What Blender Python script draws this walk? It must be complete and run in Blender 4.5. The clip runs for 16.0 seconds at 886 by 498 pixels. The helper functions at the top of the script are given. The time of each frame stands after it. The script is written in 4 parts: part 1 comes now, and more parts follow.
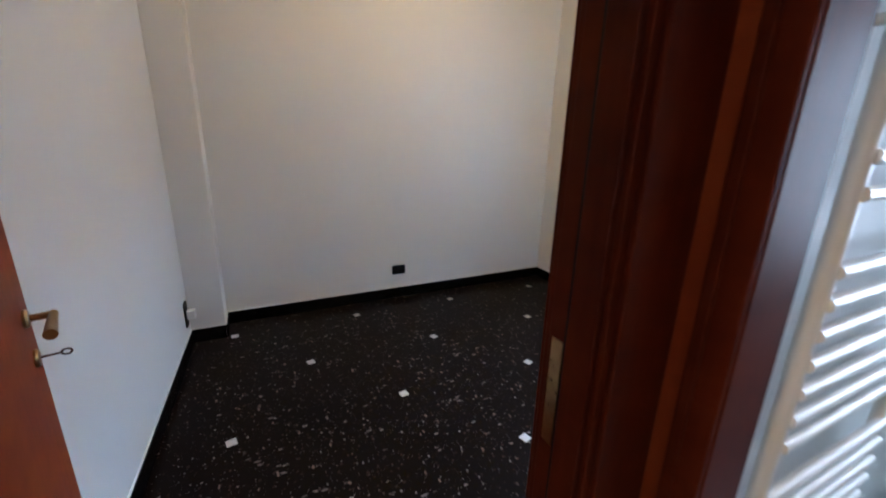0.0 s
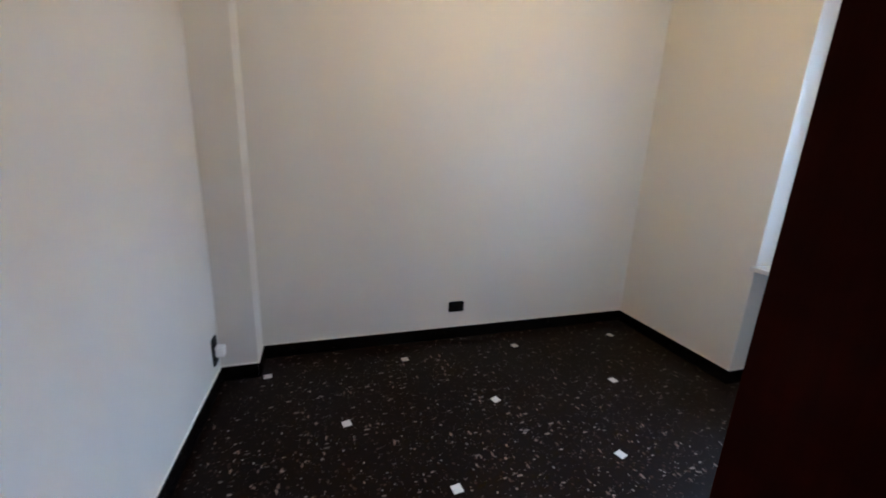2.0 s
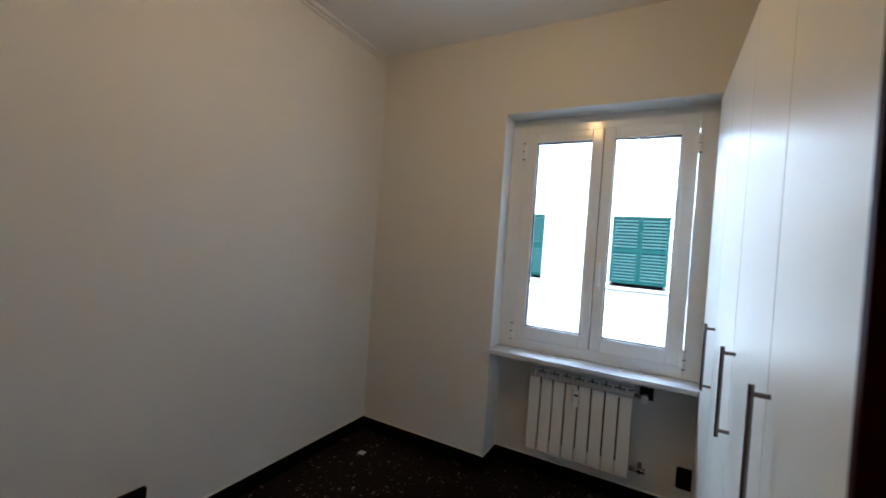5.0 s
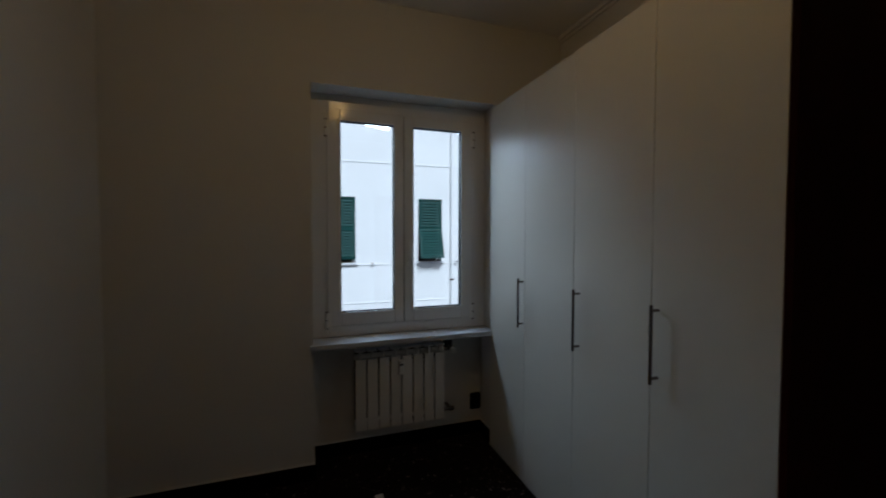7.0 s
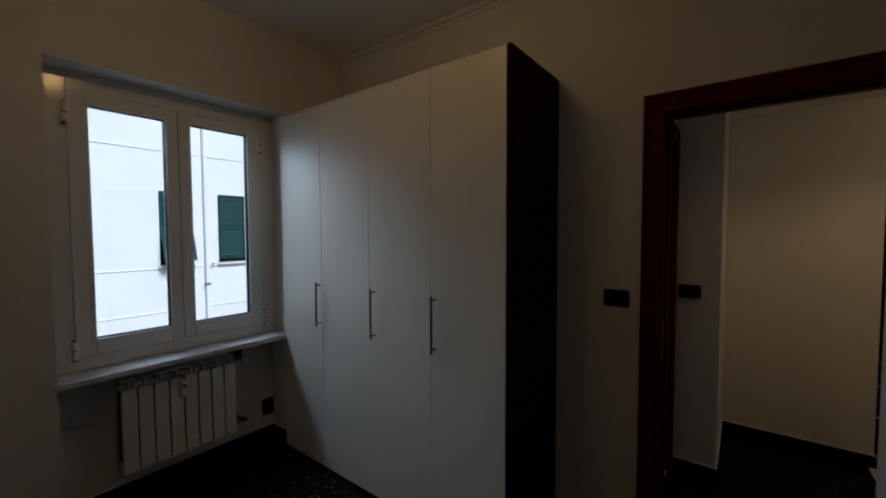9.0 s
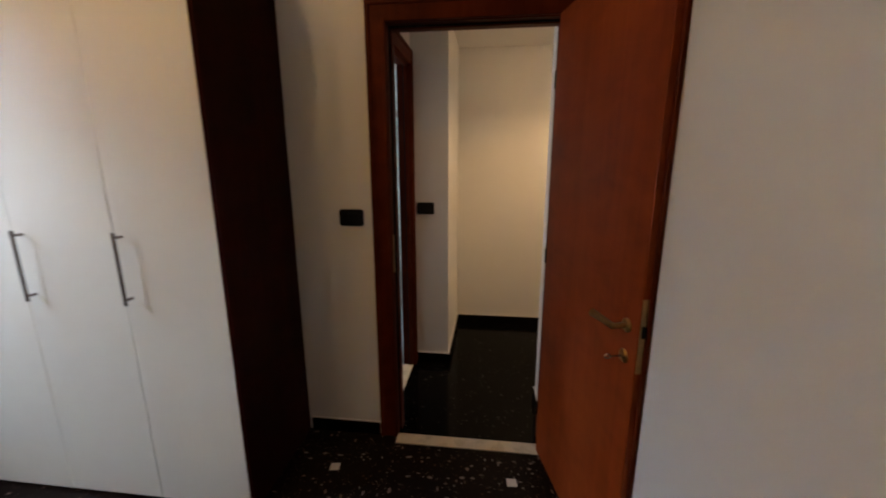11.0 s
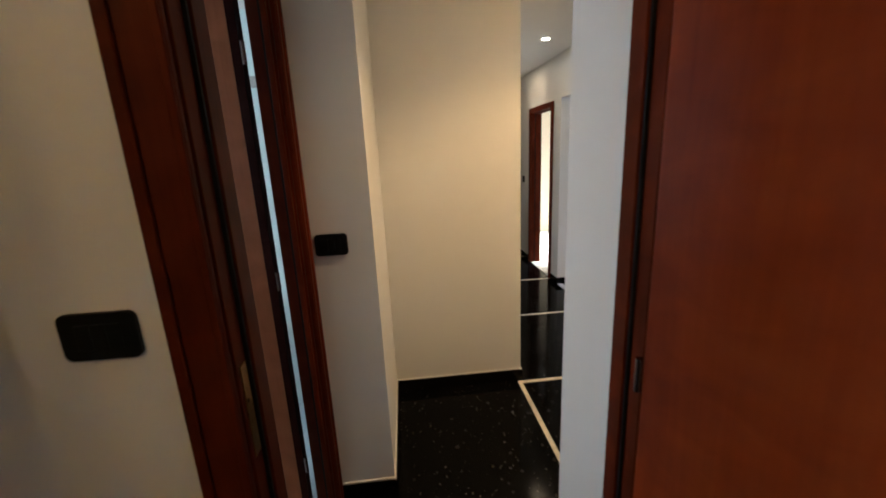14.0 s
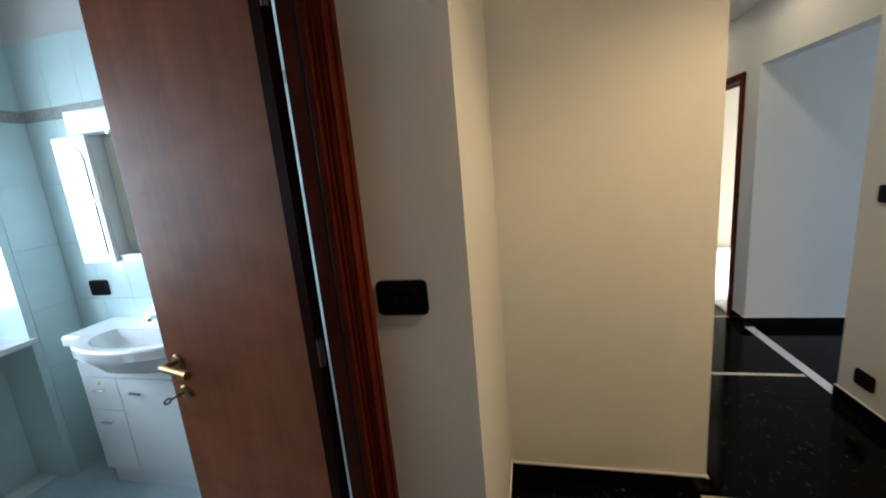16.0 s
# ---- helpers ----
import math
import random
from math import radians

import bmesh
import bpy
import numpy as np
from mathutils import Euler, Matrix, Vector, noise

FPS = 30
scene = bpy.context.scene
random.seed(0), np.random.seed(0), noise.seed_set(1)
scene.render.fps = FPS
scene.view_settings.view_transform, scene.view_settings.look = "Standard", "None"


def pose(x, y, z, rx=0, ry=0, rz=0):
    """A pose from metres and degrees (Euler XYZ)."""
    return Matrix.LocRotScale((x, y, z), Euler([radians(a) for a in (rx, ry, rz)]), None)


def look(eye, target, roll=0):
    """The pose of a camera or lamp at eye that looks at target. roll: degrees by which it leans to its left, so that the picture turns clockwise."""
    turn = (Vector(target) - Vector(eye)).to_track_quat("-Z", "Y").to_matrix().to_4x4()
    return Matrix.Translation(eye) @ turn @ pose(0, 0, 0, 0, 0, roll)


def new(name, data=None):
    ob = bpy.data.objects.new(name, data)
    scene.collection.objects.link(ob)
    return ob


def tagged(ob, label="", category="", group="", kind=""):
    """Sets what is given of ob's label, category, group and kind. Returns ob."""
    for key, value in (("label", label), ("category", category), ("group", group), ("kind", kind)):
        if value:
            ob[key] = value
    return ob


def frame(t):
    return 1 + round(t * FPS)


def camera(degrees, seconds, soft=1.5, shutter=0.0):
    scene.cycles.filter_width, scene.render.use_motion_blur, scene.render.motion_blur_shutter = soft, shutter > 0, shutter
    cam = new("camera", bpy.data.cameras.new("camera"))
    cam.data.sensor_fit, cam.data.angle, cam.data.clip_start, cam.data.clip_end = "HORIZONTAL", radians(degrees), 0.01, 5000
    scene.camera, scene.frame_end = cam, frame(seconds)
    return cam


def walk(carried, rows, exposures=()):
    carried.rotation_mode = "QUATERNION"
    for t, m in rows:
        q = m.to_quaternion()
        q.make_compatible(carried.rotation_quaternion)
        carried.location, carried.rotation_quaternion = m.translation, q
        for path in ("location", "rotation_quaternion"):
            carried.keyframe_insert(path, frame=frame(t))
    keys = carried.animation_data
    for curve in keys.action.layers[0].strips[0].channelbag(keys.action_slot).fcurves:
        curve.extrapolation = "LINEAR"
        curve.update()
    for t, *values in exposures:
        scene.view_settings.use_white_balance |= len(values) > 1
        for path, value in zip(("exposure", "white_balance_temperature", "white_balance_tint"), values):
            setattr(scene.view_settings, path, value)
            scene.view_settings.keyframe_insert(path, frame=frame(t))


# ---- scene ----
cam = camera(96.6, 16.0, 1.8, 0.4)
PATH = [
    (0, (0.41, 0.439, 1.421), (-0.441, -1.285, 0.87), 1.5),
    (0.5, (0.368, 0.3, 1.462), (-0.338, -1.514, 1.003), 2.0),
    (1, (0.304, 0.165, 1.47), (-0.105, -1.742, 1.026), 0.9),
    (1.5, (0.263, 0.051, 1.463), (-0.117, -1.855, 0.989), 2.4),
    (2, (0.275, -0.083, 1.458), (-0.326, -1.921, 0.949), 2.6),
    (2.5, (0.253, -0.125, 1.501), (-0.641, -1.889, 1.205), 1.9),
    (3, (0.236, -0.153, 1.544), (-0.851, -1.829, 1.438), 4.0),
    (3.2, (0.25, -0.182, 1.54), (-0.825, -1.858, 1.354), 1.6),
    (5.3, (0.125, -0.967, 1.46), (-1.71, -1.757, 1.362), 3.5),
    (5.5, (0.099, -1.104, 1.45), (-1.774, -1.782, 1.269), 3.1),
    (6, (0.155, -1.381, 1.47), (-1.813, -1.724, 1.384), 4.0),
    (6.5, (0.245, -1.594, 1.491), (-1.746, -1.441, 1.378), 1.8),
    (7, (0.169, -1.745, 1.47), (-1.721, -1.092, 1.404), 0.1),
    (7.5, (0.139, -1.83, 1.504), (-1.592, -0.83, 1.445), 3.3),
    (8, (0.198, -1.936, 1.531), (-1.277, -0.588, 1.458), 4.5),
    (8.2, (0.232, -1.975, 1.556), (-1.168, -0.548, 1.545), 3.4),
    (10.3, (0.347, -2.099, 1.518), (-0.38, -0.271, 1.153), -0.2),
    (10.5, (0.376, -2.027, 1.519), (-0.204, -0.146, 1.163), -0.5),
    (11, (0.478, -1.869, 1.485), (0.244, 0.068, 1.047), -0.1),
    (11.5, (0.45, -1.759, 1.468), (0.506, 0.184, 0.995), 2.0),
    (12, (0.3, -1.587, 1.484), (0.501, 0.346, 1.01), -0.5),
    (12.5, (0.277, -1.371, 1.452), (0.44, 0.559, 0.951), -1.0),
    (13, (0.357, -1.059, 1.477), (0.427, 0.891, 1.039), 0.1),
    (13.5, (0.353, -0.85, 1.448), (0.5, 1.079, 0.94), -0.0),
    (14, (0.319, -0.666, 1.482), (0.494, 1.269, 1.006), -2.7),
    (14.5, (0.34, -0.455, 1.467), (0.307, 1.496, 1.027), -3.3),
    (15, (0.372, -0.305, 1.472), (0.048, 1.622, 1.045), -3.8),
    (15.5, (0.364, -0.159, 1.436), (-0.007, 1.74, 0.929), -4.2),
    (16, (0.33, 0.0, 1.444), (-0.114, 1.909, 1.045), -5.2),
]
EV = 2.8
walk(cam, [(t, look(eye, target, roll)) for t, eye, target, roll in PATH],
     exposures=[(t, EV + s, k, g) for t, s, k, g in (
         (0.0, 0.55, 5050, 10), (1.0, 0.7, 5050, 10), (2.0, 0.65, 5000, 8), (3.2, 0.5, 5000, 8), (5.3, -0.75, 5400, 7), (5.7, -1.25, 5500, 7), (6.1, -1.65, 5550, 7),
         (6.5, -2.15, 5600, 7), (7.0, -2.7, 5700, 7), (8.2, -2.7, 5700, 7), (10.3, -1.3, 6200, 15), (11.0, -0.2, 6250, 16), (12.0, 0.25, 6250, 17), (13.0, 0.25, 6100, 15),
         (14.0, 0.2, 5750, 9), (15.0, 0.15, 5500, 6), (16.0, 0.05, 5350, 3))])

# ---- light: overcast day, one soft sun, the lamps of the flat ----
world = bpy.data.worlds.new("sky")
scene.world = world
world.use_nodes = True
wn = world.node_tree
sky = wn.nodes.new("ShaderNodeTexSky")
sky.sky_type = "NISHITA"
sky.sun_disc = False
sky.sun_elevation = radians(50)
sky.sun_rotation = radians(90)
sky.dust_density = 3.0
wn.links.new(sky.outputs[0], wn.nodes["Background"].inputs[0])
wn.nodes["Background"].inputs[1].default_value = 0.065

SUN = bpy.data.lights.new("sun", "SUN")
SUN.energy, SUN.angle, SUN.color = 3.8, radians(16), (0.90, 0.95, 1.0)
new("sun", SUN).matrix_world = look((11, 1, 13), (0, 0, 0))


def point_lamp(name, p, watts, colour, radius):
    lamp = bpy.data.lights.new(name, "POINT")
    lamp.energy, lamp.color, lamp.shadow_soft_size = watts, colour, radius
    ob = new(name, lamp)
    ob.location = p
    return ob


def spot_lamp(name, p, target, watts, colour, degrees):
    lamp = bpy.data.lights.new(name, "SPOT")
    lamp.energy, lamp.color, lamp.shadow_soft_size = watts, colour, 0.04
    lamp.spot_size, lamp.spot_blend = radians(degrees), 0.5
    new(name, lamp).matrix_world = look(p, target)


WARM = (1.0, 0.52, 0.06)
LAMP = (-0.84, -1.42)
point_lamp("bulb_light", (LAMP[0] - 0.09, LAMP[1], 2.735), 0.62, WARM, 0.035)
point_lamp("bulb_light", (LAMP[0] + 0.09, LAMP[1], 2.735), 0.62, WARM, 0.035)
SPOTS = [(1.60, 2.90), (1.63, 4.12), (1.58, 1.68), (1.30, 0.56)]
CREAM = (1.0, 0.61, 0.26)
for sx, sy in SPOTS[:3]:
    spot_lamp("spot_light", (sx, sy, 2.36), (sx, sy + 0.01, 0.0), 0.45, CREAM, 176)
# unseen spot off the row, added and powered to light the recess
spot_lamp("spot_light", (1.30, 0.56, 2.36), (1.26, 0.62, 0.0), 9.5, CREAM, 142)

# the sky's light through the windows of the bedroom and the bathroom


def window_light(eye, target, w, h, watts, degrees, colour):
    lamp = bpy.data.lights.new("window_skylight", "AREA")
    lamp.shape, lamp.size, lamp.size_y = "RECTANGLE", w, h
    lamp.energy, lamp.color, lamp.spread = watts, colour, radians(degrees)
    new("window_skylight", lamp).matrix_world = look(eye, target)


window_light((-3.30, -1.50, 2.62), (-1.40, -0.60, 1.30), 1.20, 0.32, 7.2, 110, (0.72, 0.86, 1.0))
window_light((-2.43, 0.83, 1.46), (0.0, 1.75, 1.30), 0.80, 1.00, 1.9, 130, (0.95, 0.98, 1.0))

# ---- plan ----
XW, XR, YF, ZC = -2.292, 0.980, -2.735, 2.905     # bedroom: window wall, side wall, far wall, ceiling
OX0, OX1, OZ = 0.0, 0.768, 2.075                 # bedroom door opening
WT = 0.11                                      # door wall thickness
WY0, WY1, WZ0, WZ1 = -1.715, -0.52, 0.818, 2.368 # window reveal
XN = -2.507                                    # back of the niche under the sill
XO = -2.64                                     # outer face of the outer wall
HZ = 2.38                                      # ceiling of the hall
BX, BT = -0.06, 0.078                          # bathroom wall face towards the hall, thickness
BY0, BY1 = 0.20, 0.76                          # bathroom door opening
BXW, BYF, BZ = -2.13, 1.60, 2.62               # bathroom: window wall, basin wall, ceiling
PIL_X, PIL_Y = 0.657, -2.512                   # pilaster in the corner


def side(y):
    """The side wall's face: it runs slightly out of square."""
    return XR + y * 0.0447


HR, HY = 0.786, 0.435                          # hall: side wall face and its end
RX, RY = 0.190, 1.617                          # hall recess: side and back
CL, CR = 1.000, 1.942                          # corridor: left and right wall
NY0, NY1, NZ = 2.385, 3.375, 1.958             # wide opening in the corridor wall
FY0, FY1, FZ = 3.625, 4.30, 1.895              # far door opening


# ---- materials ----
def shader(name, base, rough=0.5, metal=0.0, var=0.0, scale=4.0, bump=0.0, bump_scale=60.0, coat=0.0, rough_var=0.0, stain=None, spec=0.5):
    m = bpy.data.materials.new(name)
    m.use_nodes = True
    n, l = m.node_tree.nodes, m.node_tree.links
    b = n["Principled BSDF"]
    b.inputs["Base Color"].default_value = (*base, 1)
    b.inputs["Roughness"].default_value = rough
    b.inputs["Metallic"].default_value = metal
    b.inputs["Coat Weight"].default_value = coat
    b.inputs["Specular IOR Level"].default_value = spec
    tc = n.new("ShaderNodeTexCoord")
    if var or rough_var:
        a = n.new("ShaderNodeTexNoise")
        a.inputs["Scale"].default_value = scale
        a.inputs["Detail"].default_value = 6
        l.new(tc.outputs["Object"], a.inputs["Vector"])
        if var:
            dark = stain or tuple(c * (1 - var) for c in base)
            r = n.new("ShaderNodeMix")
            r.data_type = "RGBA"
            r.inputs["A"].default_value = (*dark, 1)
            r.inputs["B"].default_value = (*[min(1, c * (1 + var * 0.5)) for c in base], 1)
            l.new(a.outputs["Fac"], r.inputs["Factor"])
            l.new(r.outputs["Result"], b.inputs["Base Color"])
        if rough_var:
            q = n.new("ShaderNodeMapRange")
            q.inputs["To Min"].default_value = max(0.02, rough - rough_var)
            q.inputs["To Max"].default_value = rough + rough_var
            l.new(a.outputs["Fac"], q.inputs["Value"])
            l.new(q.outputs["Result"], b.inputs["Roughness"])
    if bump:
        a = n.new("ShaderNodeTexNoise")
        a.inputs["Scale"].default_value = bump_scale
        a.inputs["Detail"].default_value = 4
        l.new(tc.outputs["Object"], a.inputs["Vector"])
        bp = n.new("ShaderNodeBump")
        bp.inputs["Strength"].default_value = bump
        bp.inputs["Distance"].default_value = 0.002
        l.new(a.outputs["Fac"], bp.inputs["Height"])
        l.new(bp.outputs["Normal"], b.inputs["Normal"])
    return m


def wood(name, dark, mid, light, rough=0.32, coat=0.25, spec=0.4):
    """Veneer with upright grain: long streaks, fine pores, a faint cross figure and broad drifts of tone."""
    m = bpy.data.materials.new(name)
    m.use_nodes = True
    n, l = m.node_tree.nodes, m.node_tree.links
    b = n["Principled BSDF"]
    tc = n.new("ShaderNodeTexCoord")
    obj = n.new("ShaderNodeObjectInfo")
    off = n.new("ShaderNodeVectorMath")
    off.operation = "SCALE"
    off.inputs["Scale"].default_value = 7.0
    l.new(obj.outputs["Random"], off.inputs[0])
    add = n.new("ShaderNodeVectorMath")
    l.new(tc.outputs["Object"], add.inputs[0])
    l.new(off.outputs[0], add.inputs[1])

    def streak(sxy, sz, detail):
        mp = n.new("ShaderNodeMapping")
        mp.inputs["Scale"].default_value = (sxy, sxy, sz)
        l.new(add.outputs[0], mp.inputs["Vector"])
        t = n.new("ShaderNodeTexNoise")
        t.inputs["Scale"].default_value = 1.0
        t.inputs["Detail"].default_value = detail
        t.inputs["Distortion"].default_value = 0.6
        l.new(mp.outputs[0], t.inputs["Vector"])
        return t
    broad, fine, pore, curl = streak(5, 0.7, 5), streak(38, 2.5, 4), streak(220, 9, 2), streak(6, 11, 4)
    ramp = n.new("ShaderNodeValToRGB")
    e = ramp.color_ramp.elements
    e[0].position, e[0].color = 0.35, (*dark, 1)
    e[1].position, e[1].color = 0.67, (*light, 1)
    k = e.new(0.5)
    k.color = (*mid, 1)
    s1 = n.new("ShaderNodeMath"); s1.operation = "MULTIPLY"; s1.inputs[1].default_value = 0.44
    s2 = n.new("ShaderNodeMath"); s2.operation = "MULTIPLY_ADD"; s2.inputs[1].default_value = 0.17
    s3 = n.new("ShaderNodeMath"); s3.operation = "MULTIPLY_ADD"; s3.inputs[1].default_value = 0.075
    s4 = n.new("ShaderNodeMath"); s4.operation = "MULTIPLY_ADD"; s4.inputs[1].default_value = 0.32
    l.new(broad.outputs["Fac"], s1.inputs[0])
    l.new(curl.outputs["Fac"], s4.inputs[0]); l.new(s1.outputs[0], s4.inputs[2])
    l.new(fine.outputs["Fac"], s2.inputs[0]); l.new(s4.outputs[0], s2.inputs[2])
    l.new(pore.outputs["Fac"], s3.inputs[0]); l.new(s2.outputs[0], s3.inputs[2])
    l.new(s3.outputs[0], ramp.inputs["Fac"])
    l.new(ramp.outputs["Color"], b.inputs["Base Color"])
    b.inputs["Roughness"].default_value = rough
    b.inputs["Coat Weight"].default_value = coat
    b.inputs["Coat Roughness"].default_value = 0.25
    b.inputs["Specular IOR Level"].default_value = spec
    bp = n.new("ShaderNodeBump")
    bp.inputs["Strength"].default_value = 0.12
    bp.inputs["Distance"].default_value = 0.001
    l.new(pore.outputs["Fac"], bp.inputs["Height"])
    l.new(bp.outputs["Normal"], b.inputs["Normal"])
    return m


def speckled(name, base, flecks, rough, coat=0.0, wear=0.06, spec=0.3):
    """Dark stone with scattered pale chips. flecks: (cells a metre, share, colour) from coarse to fine."""
    m = bpy.data.materials.new(name)
    m.use_nodes = True
    n, l = m.node_tree.nodes, m.node_tree.links
    b = n["Principled BSDF"]
    tc = n.new("ShaderNodeTexCoord")
    big = n.new("ShaderNodeTexNoise")
    big.inputs["Scale"].default_value = 2.2
    big.inputs["Detail"].default_value = 7
    l.new(tc.outputs["Object"], big.inputs["Vector"])
    mix = n.new("ShaderNodeMix"); mix.data_type = "RGBA"
    mix.inputs["A"].default_value = (*[c * 0.6 for c in base], 1)
    mix.inputs["B"].default_value = (*[c * 1.5 for c in base], 1)
    l.new(big.outputs["Fac"], mix.inputs["Factor"])
    colour = mix.outputs["Result"]
    for cells, share, tone, *stretch in flecks:
        sx, sy = stretch[0] if stretch else (1.0, 1.0)
        mp = n.new("ShaderNodeMapping")
        mp.inputs["Scale"].default_value = (sx, sy, 1.0)
        mp.inputs["Rotation"].default_value = (0, 0, 0.6 if stretch else 0.0)
        l.new(tc.outputs["Object"], mp.inputs["Vector"])
        warp = n.new("ShaderNodeTexNoise")
        warp.inputs["Scale"].default_value = cells * 0.8
        l.new(tc.outputs["Object"], warp.inputs["Vector"])
        wv = n.new("ShaderNodeMix"); wv.data_type = "VECTOR"
        wv.inputs["Factor"].default_value = 1.0 / cells
        l.new(mp.outputs[0], wv.inputs["A"]); l.new(warp.outputs["Color"], wv.inputs["B"])
        v = n.new("ShaderNodeTexVoronoi")
        v.inputs["Scale"].default_value = cells
        v.inputs["Randomness"].default_value = 1.0
        l.new(wv.outputs["Result"], v.inputs["Vector"])
        sep = n.new("ShaderNodeSeparateColor")
        l.new(v.outputs["Color"], sep.inputs[0])
        pick = n.new("ShaderNodeMath"); pick.operation = "LESS_THAN"; pick.inputs[1].default_value = share
        l.new(sep.outputs[0], pick.inputs[0])
        size = n.new("ShaderNodeMath"); size.operation = "MULTIPLY"; size.inputs[1].default_value = 0.42
        l.new(sep.outputs[1], size.inputs[0])
        near = n.new("ShaderNodeMath"); near.operation = "LESS_THAN"
        l.new(v.outputs["Distance"], near.inputs[0]); l.new(size.outputs[0], near.inputs[1])
        both = n.new("ShaderNodeMath"); both.operation = "MULTIPLY"
        l.new(pick.outputs[0], both.inputs[0]); l.new(near.outputs[0], both.inputs[1])
        tint = n.new("ShaderNodeMath"); tint.operation = "MULTIPLY"
        l.new(both.outputs[0], tint.inputs[0]); l.new(sep.outputs[2], tint.inputs[1])
        mx = n.new("ShaderNodeMix"); mx.data_type = "RGBA"
        l.new(tint.outputs[0], mx.inputs["Factor"])
        l.new(colour, mx.inputs["A"])
        mx.inputs["B"].default_value = (*tone, 1)
        colour = mx.outputs["Result"]
    l.new(colour, b.inputs["Base Color"])
    rr = n.new("ShaderNodeMapRange")
    rr.inputs["To Min"].default_value, rr.inputs["To Max"].default_value = max(0.03, rough - wear), rough + wear
    l.new(big.outputs["Fac"], rr.inputs["Value"])
    l.new(rr.outputs["Result"], b.inputs["Roughness"])
    b.inputs["Coat Weight"].default_value = coat
    b.inputs["Specular IOR Level"].default_value = spec
    return m


def clear_glass(name):
    m = bpy.data.materials.new(name)
    m.use_nodes = True
    b = m.node_tree.nodes["Principled BSDF"]
    b.inputs["Base Color"].default_value = (0.97, 0.99, 0.98, 1)
    b.inputs["Roughness"].default_value = 0.0
    b.inputs["IOR"].default_value = 1.45
    b.inputs["Transmission Weight"].default_value = 1.0
    return m


def glowing(name, colour, strength):
    m = bpy.data.materials.new(name)
    m.use_nodes = True
    b = m.node_tree.nodes["Principled BSDF"]
    b.inputs["Emission Color"].default_value = (*colour, 1)
    b.inputs["Emission Strength"].default_value = strength
    return m


PAINT = shader("wall_paint", (0.66, 0.65, 0.625), 0.6, var=0.035, scale=1.3, bump=0.22, bump_scale=170, rough_var=0.06)
CREAM_PAINT = shader("cream_wall_paint", (0.80, 0.66, 0.47), 0.6, var=0.035, scale=1.3, bump=0.22, bump_scale=170, rough_var=0.06)
CEIL = shader("ceiling_paint", (0.82, 0.81, 0.79), 0.75, var=0.03, scale=2.0, bump=0.12, bump_scale=120)
TERRAZZO = speckled("black_terrazzo", (0.0050, 0.0028, 0.0022), [
    (38, 0.70, (0.013, 0.007, 0.005)), (55, 0.28, (0.065, 0.038, 0.027)), (58, 0.12, (0.28, 0.20, 0.155), (1.0, 0.45)), (62, 0.13, (0.33, 0.28, 0.24), (0.45, 1.0)),
    (95, 0.07, (0.42, 0.39, 0.35), (1.0, 0.6)), (150, 0.12, (0.28, 0.24, 0.21))], 0.3, spec=0.06)
MARBLE = speckled("black_marble", (0.0022, 0.0020, 0.0020), [(40, 0.10, (0.03, 0.028, 0.027)), (75, 0.04, (0.12, 0.11, 0.10)), (130, 0.05, (0.22, 0.21, 0.19))], 0.12, wear=0.05, spec=0.06)
SKIRT = speckled("black_marble_skirting", (0.0035, 0.003, 0.003), [(60, 0.12, (0.02, 0.018, 0.017))], 0.25, spec=0.15)
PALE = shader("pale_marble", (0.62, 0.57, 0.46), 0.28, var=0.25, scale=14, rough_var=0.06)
INSET = shader("white_marble_inset", (0.66, 0.65, 0.61), 0.3, var=0.2, scale=45)
SILL = shader("grey_white_marble", (0.60, 0.61, 0.63), 0.25, var=0.22, scale=9, rough_var=0.06)
CAULK = shader("white_filler", (0.78, 0.76, 0.72), 0.6, var=0.1, scale=30)
CHERRY = wood("cherry_veneer", (0.145, 0.020, 0.0032), (0.215, 0.0355, 0.006), (0.275, 0.057, 0.011), 0.46, 0.0, 0.14)
CHERRY_PALE = wood("pale_cherry_veneer", (0.155, 0.044, 0.014), (0.225, 0.070, 0.024), (0.285, 0.098, 0.037), 0.5, 0.0, 0.16)
CHERRY_DARK = wood("cherry_moulding", (0.044, 0.0055, 0.0011), (0.078, 0.0108, 0.0022), (0.115, 0.0175, 0.0038), 0.5, 0.0, 0.08)
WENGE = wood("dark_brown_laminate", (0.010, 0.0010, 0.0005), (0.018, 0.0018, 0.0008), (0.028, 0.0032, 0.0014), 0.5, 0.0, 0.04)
LAMINATE = shader("white_laminate", (0.70, 0.68, 0.61), 0.36, var=0.02, scale=3, bump=0.05, bump_scale=300, rough_var=0.05, spec=0.4)
# near-black that stands in for shade in gaps, holes and unlit interiors
GAP = shader("painted_shade", (0.012, 0.011, 0.010), 0.8, spec=0.1)
PVC = shader("white_pvc", (0.75, 0.755, 0.75), 0.14, var=0.02, scale=8)
RUBBER = shader("black_gasket", (0.008, 0.008, 0.009), 0.6, spec=0.15)
ENAMEL = shader("white_radiator_enamel", (0.74, 0.72, 0.68), 0.3, var=0.03, scale=10)
BLACK = shader("black_plastic", (0.004, 0.004, 0.004), 0.45, var=0.15, scale=40, spec=0.1)
WHITE_PLASTIC = shader("white_plastic", (0.78, 0.78, 0.76), 0.35)
STEEL = shader("dark_chrome", (0.20, 0.165, 0.155), 0.25, metal=1.0, var=0.1, scale=60)
CHROME = shader("chrome", (0.75, 0.76, 0.78), 0.12, metal=1.0)
